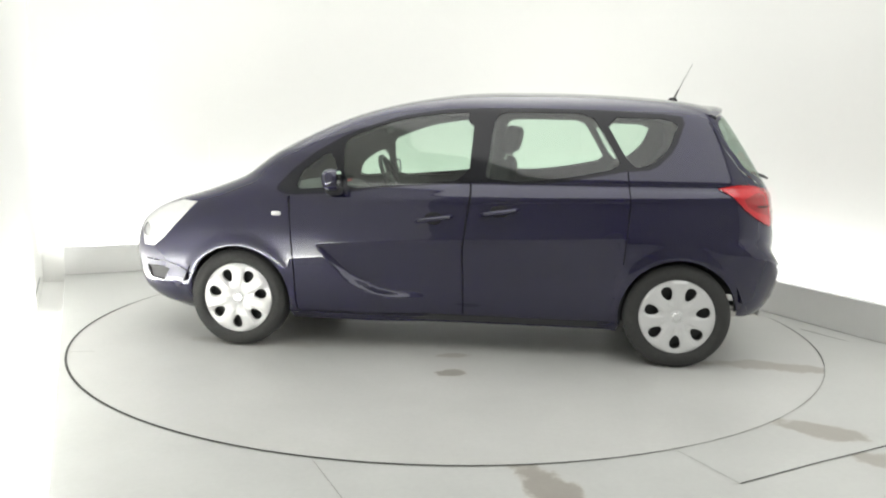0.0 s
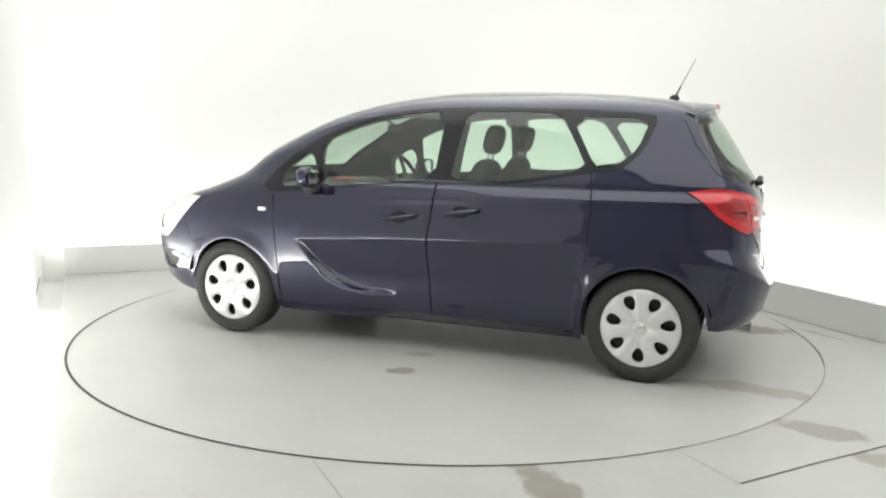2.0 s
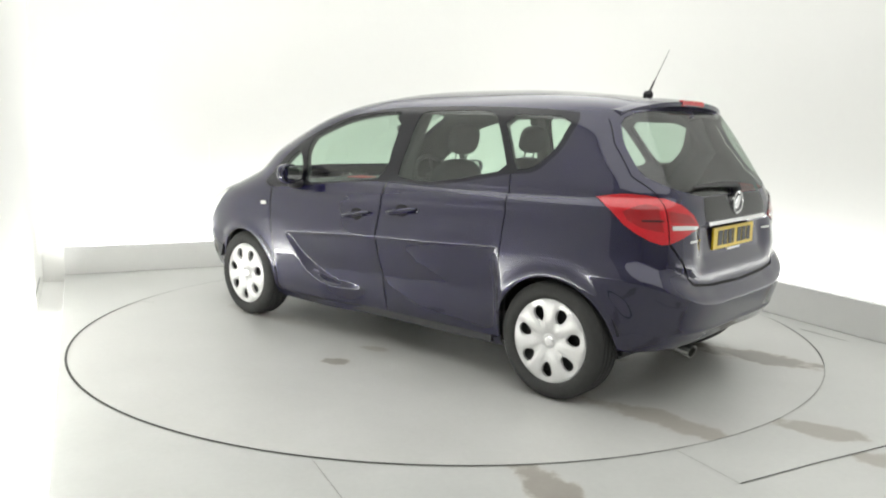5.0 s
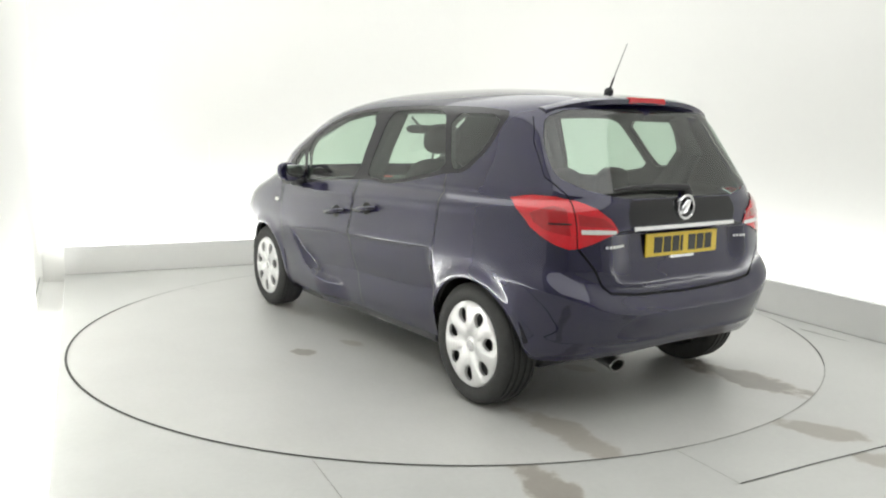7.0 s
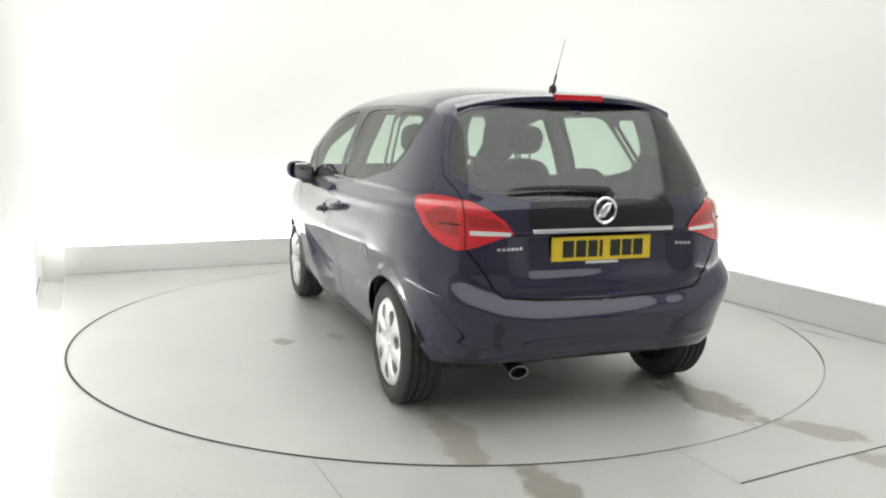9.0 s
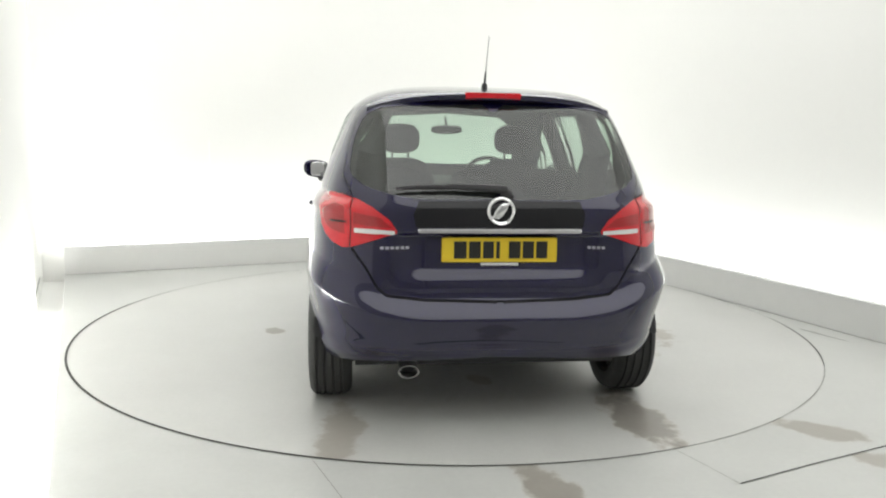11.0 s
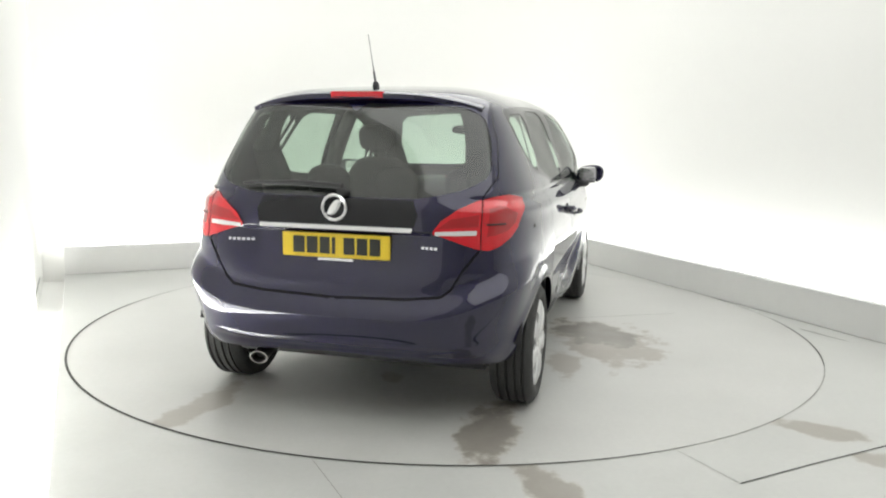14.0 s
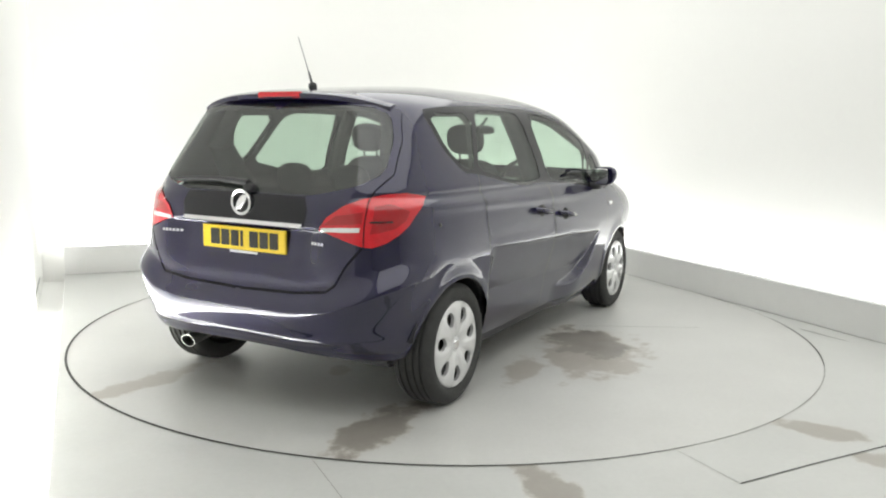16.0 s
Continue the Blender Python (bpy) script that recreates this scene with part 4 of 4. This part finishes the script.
    widths = (0.056, 0.052, 0.048, 0.016, None, 0.052, 0.050, 0.050)
    y = 0.205
    for w in widths:
        if w is None:
            y -= 0.030
            continue
        part("plate_bar", box(px - 0.0125, px - 0.009, y - w, y, 0.788, 0.864), M_PLATEBLACK, plate, "black bar", smooth=False)
        y -= w + 0.011
    part("plate_footer", box(px - 0.012, px - 0.002, -0.085, 0.085, 0.7565, 0.7685), M_LENS, plate, "pale strip under the plate", smooth=False)
    for y0, y1 in ((0.530, 0.400), (-0.405, -0.485)):
        n = 6 if y0 > 0 else 4
        for k in range(n):
            a = y0 + (y1 - y0) * k / n
            part("letter_bar", strip_on("r", a, a + (y1 - y0) / n * 0.72, 0.829, 0.841, 0.004, 0.001, 2), M_CHROME, gate, "small chrome lettering bar", smooth=False)
    # wiper, roof edge, high brake lamp, aerial, exhaust
    wy = [0.46, 0.35, 0.2, 0.05, -0.03]
    pts = [surface("r", y, 1.076 + 0.012 * math.sin((y + 0.03) * 6), 0.028)[0] for y in wy]
    wiper = part("rear_wiper", sweep(pts, [0.006, 0.010, 0.012, 0.015, 0.018], 8), M_PLASTIC, gate, "black rear wiper arm")
    pp, nn = surface("r", -0.03, 1.062, 0.012)
    part("wiper_pivot", pillow(pp.x, pp.y, pp.z, 0.025, 0.03, 0.022, 2.4), M_PLASTIC, wiper)
    bm = bmesh.new()
    rows = []
    for y in np.linspace(-0.585, 0.585, 41):
        k = abs(y) / 0.585
        back, zt = -1.622 + 0.10 * k ** 3, 1.527 - 0.064 * k ** 3.0
        zr = zt + 0.006
        rows.append([bm.verts.new(v) for v in ((back + 0.17, y, zr + 0.010 - 0.012 * k), (back + 0.03, y, zt), (back, y, zt - 0.012), (back + 0.004, y, zt - 0.034), (back + 0.05, y, zt - 0.050), (back + 0.17, y, zt - 0.045))])
    for a, b in zip(rows, rows[1:]):
        for k in range(6):
            bm.faces.new((a[k], a[(k + 1) % 6], b[(k + 1) % 6], b[k]))
    bm.faces.new(rows[0])
    bm.faces.new(rows[-1][::-1])
    spoiler = part("roof_spoiler", bm, M_PAINT, gate, "navy lip over the rear window")
    part("brake_lamp", box(-1.624, -1.58, -0.135, 0.135, 1.493, 1.524), M_RED, spoiler, "red high-level brake lamp", bevel=0.006)
    aerial = part("aerial", sweep([(-1.362, 0, 1.585), (-1.385, 0, 1.635), (-1.387, 0, 1.639), (-1.465, 0, 1.80)], [0.006, 0.0048, 0.0022, 0.0014], 8), M_PLASTIC, car, "thin black roof aerial")
    part("aerial_foot", pillow(-1.352, 0, 1.562, 0.030, 0.014, 0.024, 2.3), M_PLASTIC, aerial)
    m = Matrix.Translation((-1.80, 0.40, 0.280)) @ Matrix.Rotation(radians(90), 4, "Z") @ Matrix.Rotation(radians(-9), 4, "X") @ Matrix.Diagonal((1.25, 1, 0.85, 1))
    exhaust = part("exhaust", lathe([(0.034, -0.15), (0.034, 0.075), (0.038, 0.080), (0.033, 0.080), (0.031, -0.15)], 28, m=m), M_TAILPIPE, car, "bright exhaust tailpipe")
    part("exhaust_pipe", lathe([(0.0, 0.03), (0.032, 0.03)], 20, m=m), M_GAP, exhaust, "dark inside of the tailpipe")
    p, n = surface("s", -1.477, 0.909)
    part("sensor_plug", mirrored(pillow(p.x, p.y, p.z, 0.009, 0.005, 0.009, 2.2)), M_PLASTIC, car, "small black plug on the rear wing")
    # cabin
    for y in (0.36, -0.36):
        build_seat(car, -0.10, y, 1.17)
    for y in (0.40, 0.0, -0.40):
        build_seat(car, -0.80, y, 0.93, True)
    dash = pillow(1.02, 0, 0.86, 0.24, 0.70, 0.13, 3.6)
    part("dashboard", dash, M_PLASTIC, car, "black plastic dashboard")
    wm = Matrix.Translation((0.60, -0.36, 0.98)) @ Matrix.Rotation(radians(-65), 4, "Y") @ Matrix.Rotation(radians(90), 4, "X")
    ring = [(0.185 + 0.016 * math.cos(a), 0.016 * math.sin(a)) for a in np.linspace(0, 2 * math.pi, 11)]
    wheel = lathe(ring, 40, m=wm)
    lathe([(0.0, 0.01), (0.06, 0.005), (0.065, -0.02)], 20, bm=wheel, m=wm)
    for a in (0.2, math.pi - 0.2, 1.5 * math.pi):
        sweep([wm @ Vector((0.05 * math.cos(a), 0, 0.05 * math.sin(a))), wm @ Vector((0.185 * math.cos(a), 0, 0.185 * math.sin(a)))], 0.014, 8, wheel)
    part("steering_wheel", wheel, M_PLASTIC, car, "black steering wheel on the right")
    part("inner_mirror", pillow(0.55, -0.03, 1.355, 0.015, 0.115, 0.032, 3), M_PLASTIC, car, "black rear-view mirror")
    part("mirror_stem", sweep([(0.56, -0.03, 1.38), (0.66, -0.03, 1.44)], 0.010, 8), M_PLASTIC, car)
    part("paper_tag", box(0.80, 0.95, 0.05, 0.20, 0.995, 1.001), M_PAPER, car, "red paper on the dashboard", smooth=False)
    for s in (1, -1):
        part("pillar_trim", sweep([(-1.30, 0.56 * s, 1.02), (-1.45, 0.56 * s, 1.25), (-1.40, 0.50 * s, 1.44)], [0.09, 0.07, 0.05], 10), M_TRIM, car, "grey inner rear pillar trim")
        part("middle_pillar", sweep([(-0.16, 0.76 * s, 1.02), (-0.18, 0.68 * s, 1.25), (-0.20, 0.58 * s, 1.46)], [0.055, 0.05, 0.045], 10), M_TRIM, car, "grey inner middle pillar trim")
    return car


def build_turntable():
    disc = new("turntable")
    tagged(disc, "flush round turntable painted pale grey, with damp stains", "turntable")
    n = 160
    bm = bmesh.new()
    top = [bm.verts.new((DISC_R * math.cos(2 * math.pi * k / n), DISC_R * math.sin(2 * math.pi * k / n), 0)) for k in range(n)]
    low = [bm.verts.new((v.co.x, v.co.y, -0.06)) for v in top]
    bm.faces.new(top)
    bm.faces.new(low[::-1])
    for k in range(n):
        bm.faces.new((top[k], low[k], low[(k + 1) % n], top[(k + 1) % n]))
    part("plate", bm, M_DISC, disc, smooth=False)
    for pts, w in DISC_SCRATCHES:
        part("scratch", ribbon([(x - CX, y - CY) for x, y in pts], w, 0.002), M_FAINT, disc, "thin worn joint line", smooth=False)
    return disc


# the car's place on the turntable: the turntable's centre in the car's own space
CX, CY = 0.133, 0.0054
DISC_SCRATCHES = ((((0.555, -0.865), (0.75, -1.22), (0.95, -1.582)), (0.004, 0.008, 0.004)), (((2.27, 1.20), (2.11, 1.15)), 0.005))
TURN = ((0, 172.66), (1, 165.85), (2, 159.01), (3, 152.15), (4, 145.27), (5, 138.37), (6, 131.45), (7, 124.51), (8, 117.56), (9, 110.58), (10, 103.59), (11, 96.59), (12, 89.57), (13, 82.54), (14, 75.49), (15, 68.43), (16, 61.36))

build_studio()
disc = build_turntable()
car = build_car()


def motions():
    walk(disc, [(float(t), pose(0, 0, 0, 0, 0, a)) for t, a in TURN])
    walk(car, [(float(t), pose(0, 0, 0, 0, 0, a) @ pose(-CX, -CY, 0.001)) for t, a in TURN])


motions()
